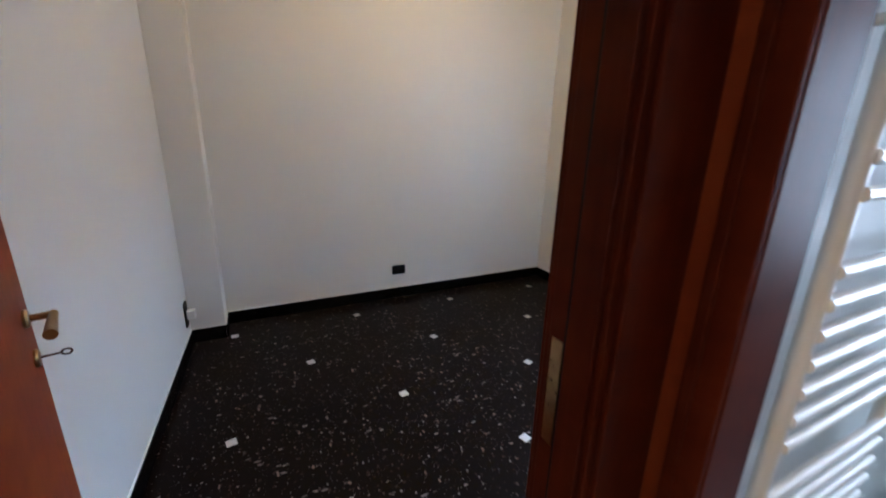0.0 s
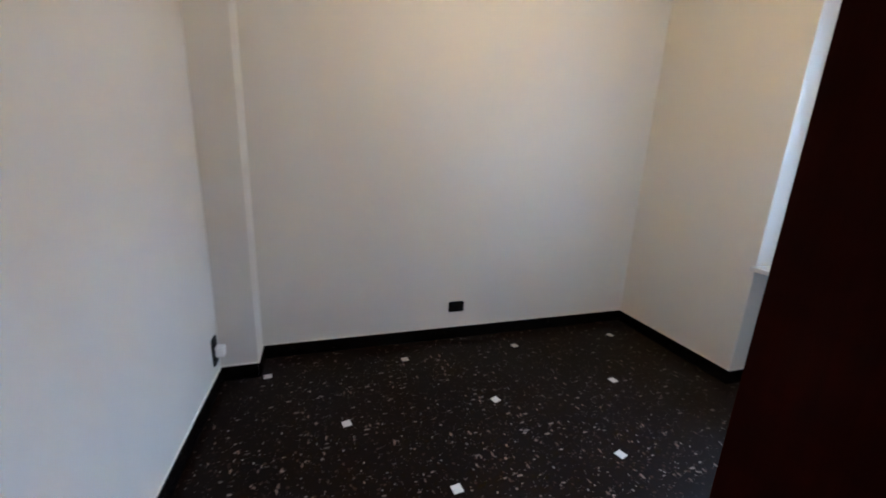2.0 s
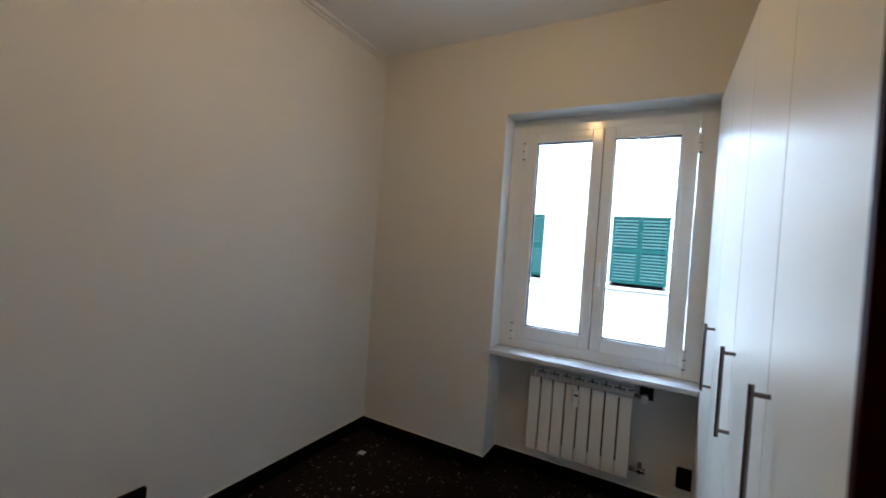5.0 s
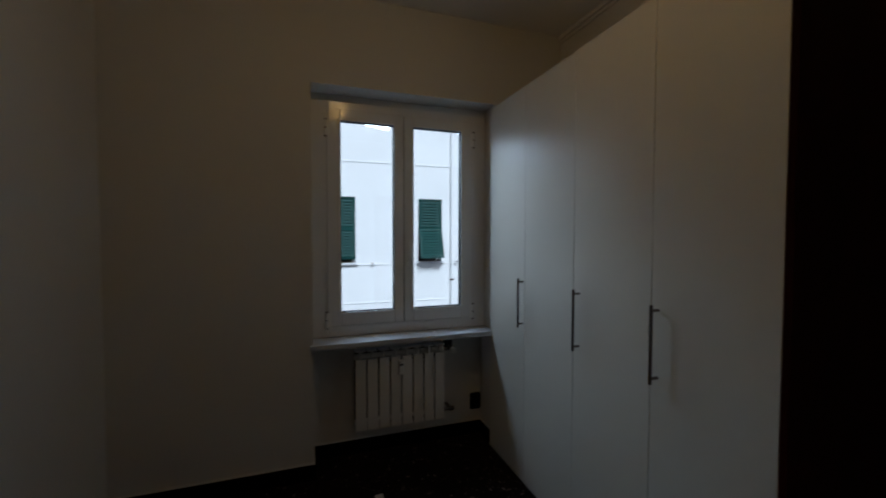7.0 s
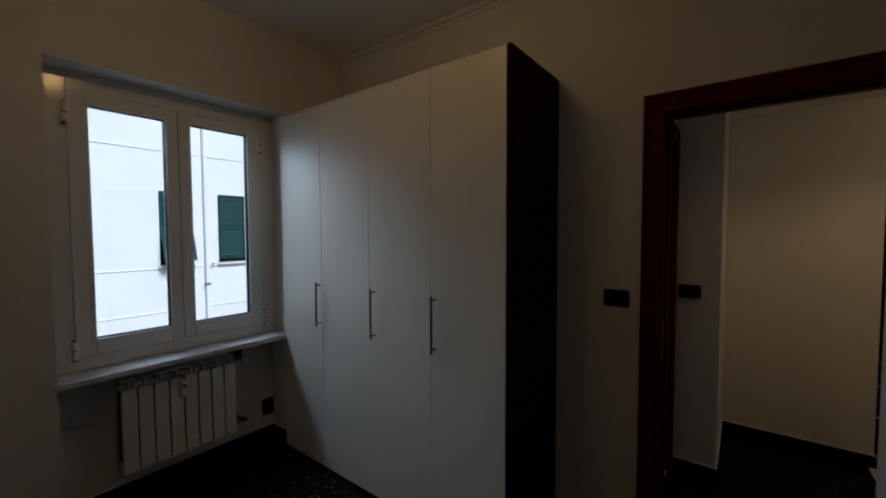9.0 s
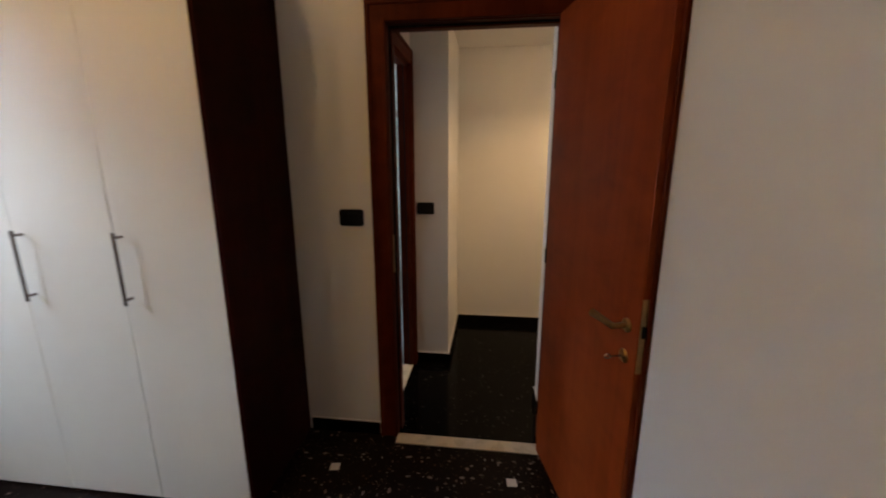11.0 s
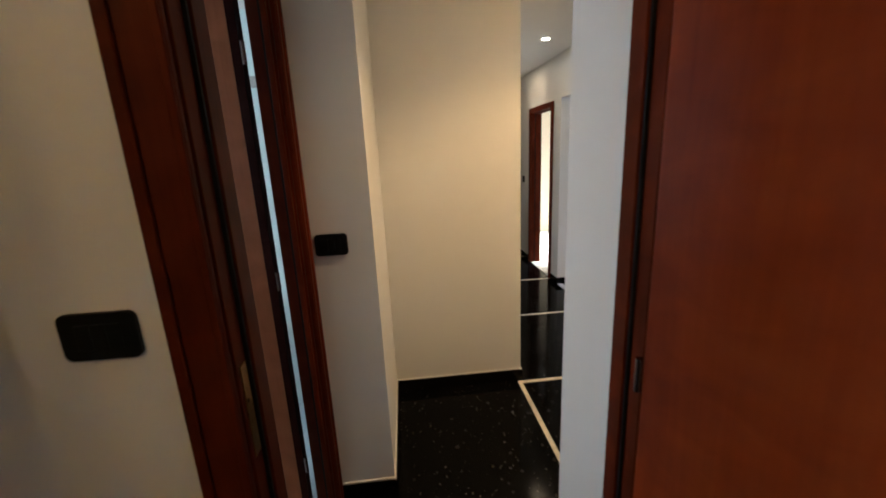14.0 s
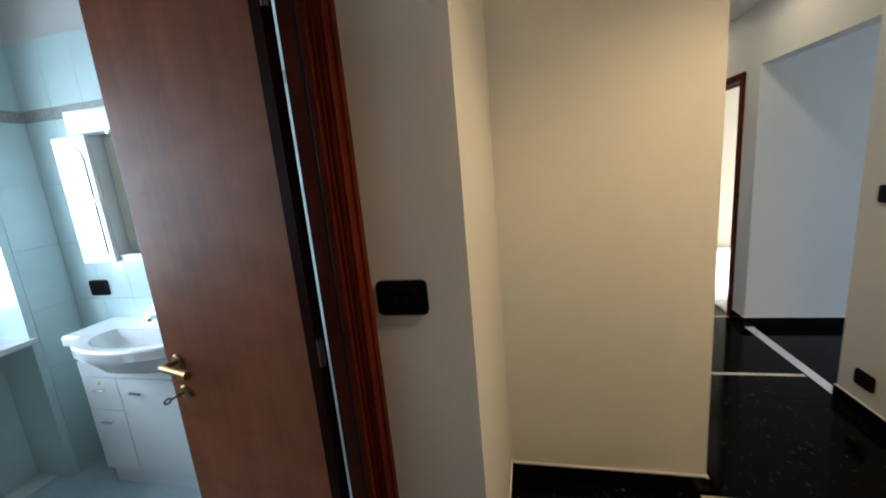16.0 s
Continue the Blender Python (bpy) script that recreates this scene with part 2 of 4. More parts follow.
BRASS = shader("aged_brass", (0.40, 0.25, 0.10), 0.3, metal=1.0, var=0.3, scale=70, rough_var=0.08)
GLASS = clear_glass("window_glass")
TILE = shader("pale_aqua_tile", (0.63, 0.765, 0.765), 0.13, var=0.12, scale=7, rough_var=0.04)
BORDER = shader("grey_patterned_border_tile", (0.42, 0.43, 0.41), 0.2, var=0.5, scale=55)
GROUT = shader("pale_grout", (0.66, 0.72, 0.72), 0.8)
FLOOR_TILE = shader("pale_blue_floor_tile", (0.48, 0.58, 0.63), 0.2, var=0.2, scale=9, rough_var=0.06)
CERAMIC = shader("white_ceramic", (0.85, 0.86, 0.86), 0.08, coat=0.3)
LACQUER = shader("white_lacquer", (0.80, 0.82, 0.82), 0.2, var=0.02, scale=6)
# cream reflection of the set-back mirror, given as a base colour
MIRROR_CREAM = shader("cream_mirror_reflection", (0.76, 0.73, 0.62), 0.25, var=0.03, scale=6)
YELLOW = shader("yellow_sticker", (0.70, 0.55, 0.08), 0.5)
MIRROR = shader("mirror", (0.92, 0.94, 0.94), 0.015, metal=1.0)
GREEN = shader("green_shutter_paint", (0.006, 0.050, 0.045), 0.55, var=0.3, scale=12, bump=0.1, bump_scale=40, spec=0.15)
PLASTER = shader("white_exterior_plaster", (0.78, 0.79, 0.80), 0.85, var=0.10, scale=0.9, bump=0.25, bump_scale=30)
TRIMSTONE = shader("grey_exterior_moulding", (0.60, 0.61, 0.63), 0.8, var=0.15, scale=5)
ASPHALT = shader("asphalt", (0.05, 0.05, 0.052), 0.85, var=0.35, scale=3, bump=0.4, bump_scale=80)
BULB = glowing("lit_bulb", (1.0, 0.62, 0.30), 15.0)
LED = glowing("lit_spot_lens", (1.0, 0.85, 0.62), 12.0)


# ---- mesh helpers ----
def box(bm, x0, x1, y0, y1, z0, z1, bevel=0.0, segments=2):
    vs = [bm.verts.new((x, y, z)) for x in (x0, x1) for y in (y0, y1) for z in (z0, z1)]
    fs = [bm.faces.new([vs[i] for i in q]) for q in ((0, 1, 3, 2), (4, 6, 7, 5), (0, 4, 5, 1), (2, 3, 7, 6), (0, 2, 6, 4), (1, 5, 7, 3))]
    if bevel:
        es = list({e for f in fs for e in f.edges})
        bmesh.ops.bevel(bm, geom=es, offset=bevel, segments=segments, affect="EDGES", profile=0.5)


def rod(bm, p0, p1, r0, r1=None, sides=16):
    p0, p1 = Vector(p0), Vector(p1)
    r1 = r0 if r1 is None else r1
    d = p1 - p0
    m = Matrix.Translation((p0 + p1) / 2) @ d.to_track_quat("Z", "Y").to_matrix().to_4x4()
    bmesh.ops.create_cone(bm, cap_ends=True, segments=sides, radius1=r0, radius2=r1, depth=d.length, matrix=m)


def lathe(bm, profile, sides=24, m=Matrix()):
    """Turns (radius, height) pairs about z."""
    rings = []
    for r, h in profile:
        rings.append([bm.verts.new(m @ Vector((r * math.cos(2 * math.pi * i / sides), r * math.sin(2 * math.pi * i / sides), h))) for i in range(sides)])
    for a, b in zip(rings, rings[1:]):
        for i in range(sides):
            bm.faces.new((a[i], a[(i + 1) % sides], b[(i + 1) % sides], b[i]))
    bm.faces.new(rings[-1])
    bm.faces.new(list(reversed(rings[0])))


def prism(bm, outline, y0, y1):
    """An outline of (x, z) pairs, pushed from y0 to y1."""
    a = [bm.verts.new((x, y0, z)) for x, z in outline]
    b = [bm.verts.new((x, y1, z)) for x, z in outline]
    bm.faces.new(a)
    bm.faces.new(list(reversed(b)))
    k = len(a)
    for i in range(k):
        bm.faces.new((a[(i + 1) % k], a[i], b[i], b[(i + 1) % k]))


def slab(bm, outline, z0, z1):
    """An outline of (x, y) pairs, raised from z0 to z1."""
    lo = [bm.verts.new((x, y, z0)) for x, y in outline]
    hi = [bm.verts.new((x, y, z1)) for x, y in outline]
    bm.faces.new(lo)
    bm.faces.new(list(reversed(hi)))
    k = len(lo)
    for i in range(k):
        bm.faces.new((lo[(i + 1) % k], lo[i], hi[i], hi[(i + 1) % k]))


def part(name, bm, material, parent=None, label="", smooth=False):
    me = bpy.data.meshes.new(name)
    bmesh.ops.recalc_face_normals(bm, faces=bm.faces[:])
    bm.to_mesh(me)
    bm.free()
    me.materials.append(material)
    if smooth:
        for p in me.polygons:
            p.use_smooth = True
        me.set_sharp_from_angle(angle=radians(40))
    ob = new(name, me)
    ob.parent = parent
    if label:
        ob["label"] = label
    return ob


def boxes(name, material, parent, *dims, bevel=0.0, label=""):
    bm = bmesh.new()
    for d in dims:
        box(bm, *d, bevel=bevel)
    return part(name, bm, material, parent, label)


def rods(name, material, parent, *dims, label="", sides=16):
    bm = bmesh.new()
    for d in dims:
        rod(bm, *d, sides=sides)
    return part(name, bm, material, parent, label, True)


def thing(name, m, label, category, group="", kind=""):
    ob = new(name)
    ob.matrix_world = m
    ob.empty_display_size = 0.1
    return tagged(ob, label, category, group, kind)


def structure(name, bm, material, label, category):
    return tagged(part(name, bm, material), label, category, kind="structure")


def wall(name, along, p0, p1, a0, a1, z0, z1, holes=(), material=None, label="white painted plaster wall"):
    """A wall of thickness p0..p1 that runs along x or y from a0 to a1, with (a0, a1, z0, z1) holes through it."""
    us = sorted({a0, a1, *[h[0] for h in holes], *[h[1] for h in holes]})
    zs = sorted({z0, z1, *[h[2] for h in holes], *[h[3] for h in holes]})
    us = [u for u in us if a0 <= u <= a1]
    zs = [z for z in zs if z0 <= z <= z1]

    def solid(i, j):
        if not (0 <= i < len(us) - 1 and 0 <= j < len(zs) - 1):
            return False
        u, z = (us[i] + us[i + 1]) / 2, (zs[j] + zs[j + 1]) / 2
        return not any(h[0] < u < h[1] and h[2] < z < h[3] for h in holes)
    bm = bmesh.new()
    made = {}

    def v(u, p, z):
        key = (u, p, z)
        if key not in made:
            made[key] = bm.verts.new((u, p, z) if along == "x" else (p, u, z))
        return made[key]
    for i in range(len(us) - 1):
        for j in range(len(zs) - 1):
            if not solid(i, j):
                continue
            u0, u1, c0, c1 = us[i], us[i + 1], zs[j], zs[j + 1]
            for p in (p0, p1):
                bm.faces.new((v(u0, p, c0), v(u1, p, c0), v(u1, p, c1), v(u0, p, c1)))
            if not solid(i - 1, j):
                bm.faces.new((v(u0, p0, c0), v(u0, p1, c0), v(u0, p1, c1), v(u0, p0, c1)))
            if not solid(i + 1, j):
                bm.faces.new((v(u1, p0, c0), v(u1, p1, c0), v(u1, p1, c1), v(u1, p0, c1)))
            if not solid(i, j - 1):
                bm.faces.new((v(u0, p0, c0), v(u1, p0, c0), v(u1, p1, c0), v(u0, p1, c0)))
            if not solid(i, j + 1):
                bm.faces.new((v(u0, p0, c1), v(u1, p0, c1), v(u1, p1, c1), v(u0, p1, c1)))
    return structure(name, bm, material or PAINT, label, "wall")


# ---- structure: walls ----
BW = (0.30, 1.36, 0.80, 2.12)                    # bathroom window opening in y and z
wall("wall_window", "y", XO, XN, YF, 0.0, 0, ZC, [(WY0, WY1, WZ0 - 0.035, WZ1)], label="white painted outer wall with the window opening")
wall("wall_window_lining", "y", XN, XW, YF, 0.0, 0, ZC, [(WY0, WY1, -1, WZ1)], label="white painted wall with radiator niche and window reveal")
wall("wall_far", "x", YF - 0.12, YF, XO, XR + 0.120, 0, ZC, label="white painted plaster wall with a pale warm sheen")
bm = bmesh.new()
slab(bm, [(side(YF), YF), (XR + 0.12, YF), (XR + 0.12, 0.0), (side(0), 0.0)], 0, ZC)
structure("wall_side", bm, PAINT, "white painted plaster wall", "wall")
wall("wall_door", "x", 0.0, WT, XO, XR + 0.120, 0, ZC, [(OX0 - 0.03, OX1 + 0.03, -1, OZ + 0.03)], label="white painted wall around the bedroom door")
wall("wall_bathroom", "y", BX - BT, BX, WT, 0.83, 0, HZ + 0.5, [(WT - 1, BY1 + 0.03, -1, OZ + 0.03)], label="white painted wall around the bathroom door")
wall("wall_bathroom_near", "y", BX - BT - 0.07, BX - BT, WT, BY0 - 0.03, 0, OZ + 0.03, label="narrow strip of wall set back beside the bathroom door")
wall("wall_switch", "x", 0.83, BYF + 0.1, BX - BT, RX, 0, HZ + 0.5, label="white painted wall return beside the bathroom door")
wall("wall_recess", "x", RY, RY + 0.12, RX, CL, 0, HZ + 0.5, label="cream-lit painted wall of the hall recess")
wall("wall_corridor_left", "y", 0.90, CL, RY + 0.12, 6.2, 0, HZ + 0.5)
wall("wall_hall_side", "x", WT, HY, HR, 2.05, 0, HZ + 0.5, label="white painted wall beside the bedroom door")
wall("wall_corridor_right", "y", CR, 2.05, HY, 6.2, 0, HZ + 0.5, [(NY0, NY1, -1, NZ), (FY0 - 0.03, FY1 + 0.03, -1, FZ + 0.03)], label="white painted corridor wall with two openings")
wall("wall_corridor_end", "x", 6.2, 6.3, 0.90, 2.05, 0, HZ + 0.5)
# side room behind the wide opening
wall("wall_living_far", "x", NY1, NY1 + 0.12, 2.05, 5.0, 0, 2.8, label="white wall in cool daylight")
wall("wall_living_near", "x", 0.30, HY, 2.05, 5.0, 0, 2.8)
wall("wall_living_window", "y", 5.0, 5.2, 0.30, NY1 + 0.12, 0, 2.8, [(0.6, 3.1, 0.05, 2.6)])
# room behind the far door
wall("wall_room_far", "y", 3.75, 3.95, NY1 + 0.12, 6.2, 0, 2.8, [(4.35, 6.1, 0.6, 2.6)], CREAM_PAINT, "cream painted wall with a window opening")
wall("wall_room_end", "x", 6.2, 6.3, 2.05, 3.95, 0, 2.8, (), CREAM_PAINT, "cream painted wall behind the far door")
# bathroom
wall("wall_bath_window", "y", XO, XN + 0.12, WT, BYF + 0.1, 0, BZ, [(BW[0], BW[1], BW[2] - 0.03, BW[3])], TILE, "bathroom outer wall with window opening")
wall("wall_bath_lining", "y", XN + 0.12, BXW - 0.012, WT, BYF + 0.1, 0, BZ, [(BW[0], BW[1], -1, BW[3])], PAINT, "bathroom wall with tiled niche under the window")
wall("wall_bath_basin", "x", BYF, BYF + 0.1, BXW - 0.012, BX - BT, 0, BZ, (), PAINT, "bathroom wall behind the washbasin")

bm = bmesh.new()
box(bm, PIL_X, side(PIL_Y), YF, PIL_Y, 0, ZC, bevel=0.004)
structure("wall_pilaster", bm, PAINT, "white painted corner pilaster", "pilaster")

# ---- floors and ceilings ----
bm = bmesh.new(); box(bm, XO, XR + 0.12, YF - 0.12, 0.0, -0.2, 0.0)
FLOOR = structure("floor_bedroom", bm, TERRAZZO, "polished black terrazzo floor with pale flecks", "floor")
bm = bmesh.new(); box(bm, BX - BT, 2.05, 0.0, 6.3, -0.2, 0.0)
HALL_FLOOR = structure("floor_hall", bm, MARBLE, "polished black marble hall floor", "floor")
bm = bmesh.new(); box(bm, XO, BX - BT, 0.0, BYF + 0.1, -0.2, -0.008)
BATH_FLOOR = structure("floor_bathroom", bm, GROUT, "pale grout bed of the bathroom floor", "floor")
bm = bmesh.new(); box(bm, 2.05, 5.2, 0.30, NY1 + 0.12, -0.2, 0.0)
structure("floor_living", bm, MARBLE, "polished black marble floor", "floor")
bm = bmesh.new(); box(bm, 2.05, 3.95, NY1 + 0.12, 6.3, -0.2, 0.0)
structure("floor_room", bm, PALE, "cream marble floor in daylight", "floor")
for nm, d in (("ceiling_bedroom", (XO, XR + 0.12, YF - 0.12, WT, ZC, ZC + 0.2)), ("ceiling_hall", (BX - BT, 2.05, WT, 6.3, HZ, HZ + 0.12)),
              ("ceiling_bathroom", (XO, BX - BT, WT, BYF + 0.1, BZ, BZ + 0.2)), ("ceiling_living", (2.05, 5.2, 0.30, NY1 + 0.12, 2.8, 2.95)), ("ceiling_room", (2.05, 3.95, NY1 + 0.12, 6.3, 2.8, 2.95))):
    bm = bmesh.new(); box(bm, *d)
    structure(nm, bm, CEIL, "white painted plaster ceiling", "ceiling")


# ---- skirting, cornice ----
def skirting(name, runs, z=0.095, t=0.012):
    """runs: (x0, y0, x1, y1, nx, ny): a wall line and the way it faces."""
    base = thing(name, Matrix(), "black marble skirting with a white filler line on top", "skirting", kind="structure")
    for x0, y0, x1, y1, nx, ny in runs:
        def run(w):
            xs, ys = sorted((x0, x1)), sorted((y0, y1))
            if nx:
                xs = sorted((x0, x0 + nx * w))
            else:
                ys = sorted((y0, y0 + ny * w))
            return xs[0], xs[1], ys[0], ys[1]
        boxes("skirting_board", SKIRT, base, (*run(t), 0.0, z), bevel=0.0015)
        boxes("filler_line", CAULK, base, (*run(0.006), z, z + 0.006))
    return base


skirting("baseboard_bedroom", [
    (XW, YF, PIL_X, YF, 0, 1), (PIL_X, YF + 0.012, PIL_X, PIL_Y, -1, 0), (PIL_X, PIL_Y, side(PIL_Y), PIL_Y, 0, 1),
    (XW, YF + 0.012, XW, WY0, 1, 0), (XN, WY0, XW + 0.012, WY0, 0, 1), (XN, WY0 + 0.012, XN, WY1, 1, 0), (XN + 0.012, WY1, XW, WY1, 0, -1)])
skirting("baseboard_door_wall", [(-0.49, 0, -0.098, 0, 0, -1), (0.862, 0, XR - 0.012, 0, 0, -1)], z=0.072)
sk_side = bpy.data.objects["baseboard_bedroom"]
ya = PIL_Y + 0.012
for nm, mat, w, z0, z1 in (("skirting_board", SKIRT, 0.012, 0.0, 0.095), ("filler_line", CAULK, 0.006, 0.095, 0.101)):
    bm = bmesh.new()
    slab(bm, [(side(ya) - w, ya), (side(ya), ya), (side(0), 0.0), (side(0) - w, 0.0)], z0, z1)
    part(nm, bm, mat, sk_side)
skirting("baseboard_hall", [
    (BX, 0.83, RX, 0.83, 0, -1), (RX, 0.818, RX, RY, 1, 0), (RX + 0.012, RY, CL, RY, 0, -1), (CL, RY - 0.012, CL, 6.2, 1, 0),
    (HR, WT + 0.012, HR, HY, -1, 0), (HR - 0.012, HY, CR, HY, 0, 1), (CR, HY + 0.012, CR, NY0, -1, 0), (CR - 0.012, NY0, 2.05, NY0, 0, 1),
    (CR - 0.012, NY1, 5.0, NY1, 0, -1), (CR, NY1, CR, FY0 - 0.055, -1, 0), (CR, FY1 + 0.055, CR, 6.2, -1, 0), (CL + 0.012, 6.2, CR - 0.012, 6.2, 0, -1)], z=0.075)

bm = bmesh.new()
for d in ((XW, side(YF), YF, YF + 0.022, ZC - 0.03, ZC), (XW, side(YF), YF, YF + 0.01, ZC - 0.055, ZC - 0.03), (XW, XR, -0.022, 0, ZC - 0.03, ZC), (XW, XR, -0.01, 0, ZC - 0.055, ZC - 0.03)):
    box(bm, *d, bevel=0.004)
slab(bm, [(side(YF) - 0.022, YF + 0.022), (side(YF), YF + 0.022), (side(0), -0.022), (side(0) - 0.022, -0.022)], ZC - 0.03, ZC)
structure("trim_cornice", bm, PAINT, "thin white stepped plaster cornice", "cornice")

# ---- window of the bedroom ----
XG = -2.478                                       # middle of the glass
win = thing("window_1", Matrix(), "closed white plastic double casement window above a radiator", "window", kind="structure")
fy0, fy1, fz0, fz1 = WY0, WY1, WZ0, WZ1
boxes("window_frame", PVC, win, (XG - 0.03, XG + 0.03, fy0, fy0 + 0.10, fz0, fz1 - 0.04), (XG - 0.03, XG + 0.03, fy1 - 0.10, fy1, fz0, fz1 - 0.04),
      (XG - 0.03, XG + 0.03, fy0 + 0.10, fy1 - 0.10, fz0, fz0 + 0.075), (XG - 0.03, XG + 0.03, fy0 + 0.10, fy1 - 0.10, fz1 - 0.12, fz1 - 0.04), bevel=0.004)
boxes("head_casing", PVC, win, (XG - 0.03, XG + 0.018, fy0, fy1, fz1 - 0.04, fz1), bevel=0.003)
for k, (g0, g1, s0, s1) in enumerate(((-1.538, -1.19, -1.62, -1.126), (-1.058, -0.71, -1.122, -0.625))):
    gz0, gz1, sz0, sz1 = 0.975, 2.203, 0.888, 2.272
    xa, xb = XG - 0.02, XG + 0.045
    sash = boxes("sash", PVC, win, (xa, xb, s0, g0, sz0, sz1), (xa, xb, g1, s1, sz0, sz1), (xa, xb, g0, g1, sz0, gz0), (xa, xb, g0, g1, gz1, sz1), bevel=0.005)
    boxes("gasket", RUBBER, sash, (XG + 0.004, XG + 0.036, g0, g0 + 0.004, gz0, gz1), (XG + 0.004, XG + 0.036, g1 - 0.004, g1, gz0, gz1),
          (XG + 0.004, XG + 0.036, g0, g1, gz0, gz0 + 0.004), (XG + 0.004, XG + 0.036, g0, g1, gz1 - 0.004, gz1))
    boxes("glazing_bead", PVC, sash, (XG + 0.030, XG + 0.048, g0 - 0.018, g0, gz0 - 0.018, gz1 + 0.018), (XG + 0.030, XG + 0.048, g1, g1 + 0.018, gz0 - 0.018, gz1 + 0.018),
          (XG + 0.030, XG + 0.048, g0, g1, gz0 - 0.018, gz0), (XG + 0.030, XG + 0.048, g0, g1, gz1, gz1 + 0.018), bevel=0.003)
    pane = boxes("pane", GLASS, sash, (XG - 0.002, XG + 0.002, g0 - 0.006, g1 + 0.006, gz0 - 0.006, gz1 + 0.006))
    pane.visible_shadow = False
    hy = s0 - 0.008 if k == 0 else s1 + 0.008
    for hz in (0.93, 2.15):
        rods("hinge", PVC, sash, ((XG + 0.042, hy, hz - 0.05), (XG + 0.042, hy, hz + 0.05), 0.008))
        rods("hinge_pin", STEEL, sash, ((XG + 0.043, hy, hz - 0.056), (XG + 0.043, hy, hz - 0.050), 0.0092), ((XG + 0.043, hy, hz - 0.003), (XG + 0.043, hy, hz + 0.003), 0.0092), ((XG + 0.043, hy, hz + 0.050), (XG + 0.043, hy, hz + 0.056), 0.0092))
        boxes("hinge_plate", WHITE_PLASTIC, sash, (XG + 0.045, XG + 0.0475, hy + (0.006 if k == 0 else -0.026), hy + (0.026 if k == 0 else -0.006), hz - 0.045, hz + 0.045), bevel=0.001)
boxes("meeting_seal", RUBBER, win, (XG - 0.01, XG + 0.03, -1.126, -1.122, 0.891, 2.269))
hb = boxes("window_handle", WHITE_PLASTIC, win, (XG + 0.045, XG + 0.055, -1.114, -1.082, 1.265, 1.345), bevel=0.003)
boxes("lever", WHITE_PLASTIC, hb, (XG + 0.055, XG + 0.095, -1.107, -1.089, 1.295, 1.318), (XG + 0.080, XG + 0.098, -1.110, -1.086, 1.315, 1.44), bevel=0.004)
bm = bmesh.new(); box(bm, XG + 0.03, XW + 0.028, WY0 - 0.015, WY1, WZ0 - 0.030, WZ0, bevel=0.004)
structure("window_sill", bm, SILL, "grey-white marble window sill", "sill")
bm = bmesh.new(); box(bm, XO - 0.05, XG - 0.03, WY0, WY1, WZ0 - 0.035, WZ0 - 0.005, bevel=0.005)
structure("window_sill_outside", bm, SILL, "grey marble outer window sill", "sill")


# ---- doors ----
def door_frame(name, m, width, depth, skip_casing=(), top=OZ, face=0.092, one_sided=False, label="cherry-veneered door frame with moulded casing"):
    """A frame about an opening that spans x 0..width and y 0..depth; the side y = 0 holds the rebate for the leaf."""
    f = thing(name, m, label, "door frame", kind="structure")
    w, z, c = width, top, face
    boxes("jamb", CHERRY_DARK, f, (-0.028, 0.0, 0.002, depth - 0.002, 0, z + 0.028), bevel=0.002)
    if not one_sided:
        boxes("jamb", CHERRY_DARK, f, (w, w + 0.028, 0.002, depth - 0.002, 0, z + 0.028), bevel=0.002)
    boxes("head_jamb", CHERRY_DARK, f, (0, w, 0.002, depth - 0.002, z, z + 0.028), bevel=0.002)
    k = 2 if one_sided else 3
    boxes("door_stop", CHERRY_DARK, f, *((0, 0.012, 0.05, depth - 0.01, 0, z - 0.012), (0, w, 0.05, depth - 0.01, z - 0.012, z), (w - 0.012, w, 0.05, depth - 0.01, 0, z - 0.012))[:k], bevel=0.002)
    boxes("seal", RUBBER, f, *((0, 0.007, 0.042, 0.049, 0, z - 0.007), (0, w, 0.042, 0.049, z - 0.007, z), (w - 0.007, w, 0.042, 0.049, 0, z - 0.007))[:k])
    for side, (y0, y1) in enumerate(((-0.014, 0.002), (depth - 0.002, depth + 0.014))):
        out = -1 if side == 0 else 1
        for k in (0, 1):
            cc = skip_casing.get((side, k), c) if skip_casing else c
            if cc <= 0:
                continue
            x0, x1 = ((-cc, -0.004), (w + 0.004, w + cc))[k]
            bm = bmesh.new()
            box(bm, x0, x1, y0, y1, 0, z + 0.004 + (c - 0.004), bevel=0.004)
            e0, e1 = (x0, x0 + 0.022) if k == 0 else (x1 - 0.022, x1)
            ya, yb = (y0 - 0.007, y0 + 0.002) if side == 0 else (y1 - 0.002, y1 + 0.007)
            box(bm, e0, e1, ya, yb, 0, z + c, bevel=0.004)
            i0, i1 = (x1 - 0.014, x1) if k == 0 else (x0, x0 + 0.014)
            box(bm, i0, i1, ya + 0.002, yb - 0.001, 0, z + 0.018, bevel=0.003)
            part("casing", bm, CHERRY_DARK, f)
        bm = bmesh.new()
        la = skip_casing.get((side, 0), c) if skip_casing else c
        lb = skip_casing.get((side, 1), c) if skip_casing else c
        box(bm, -max(la, 0), w + max(lb, 0), y0 - 0.001, y1 + 0.001, z + 0.004, z + c, bevel=0.004)
        ya, yb = (y0 - 0.008, y0 + 0.002) if side == 0 else (y1 - 0.002, y1 + 0.008)
        box(bm, -max(la, 0), w + max(lb, 0), ya, yb, z + c - 0.022, z + c, bevel=0.004)
        part("head_casing", bm, CHERRY_DARK, f)
    return f


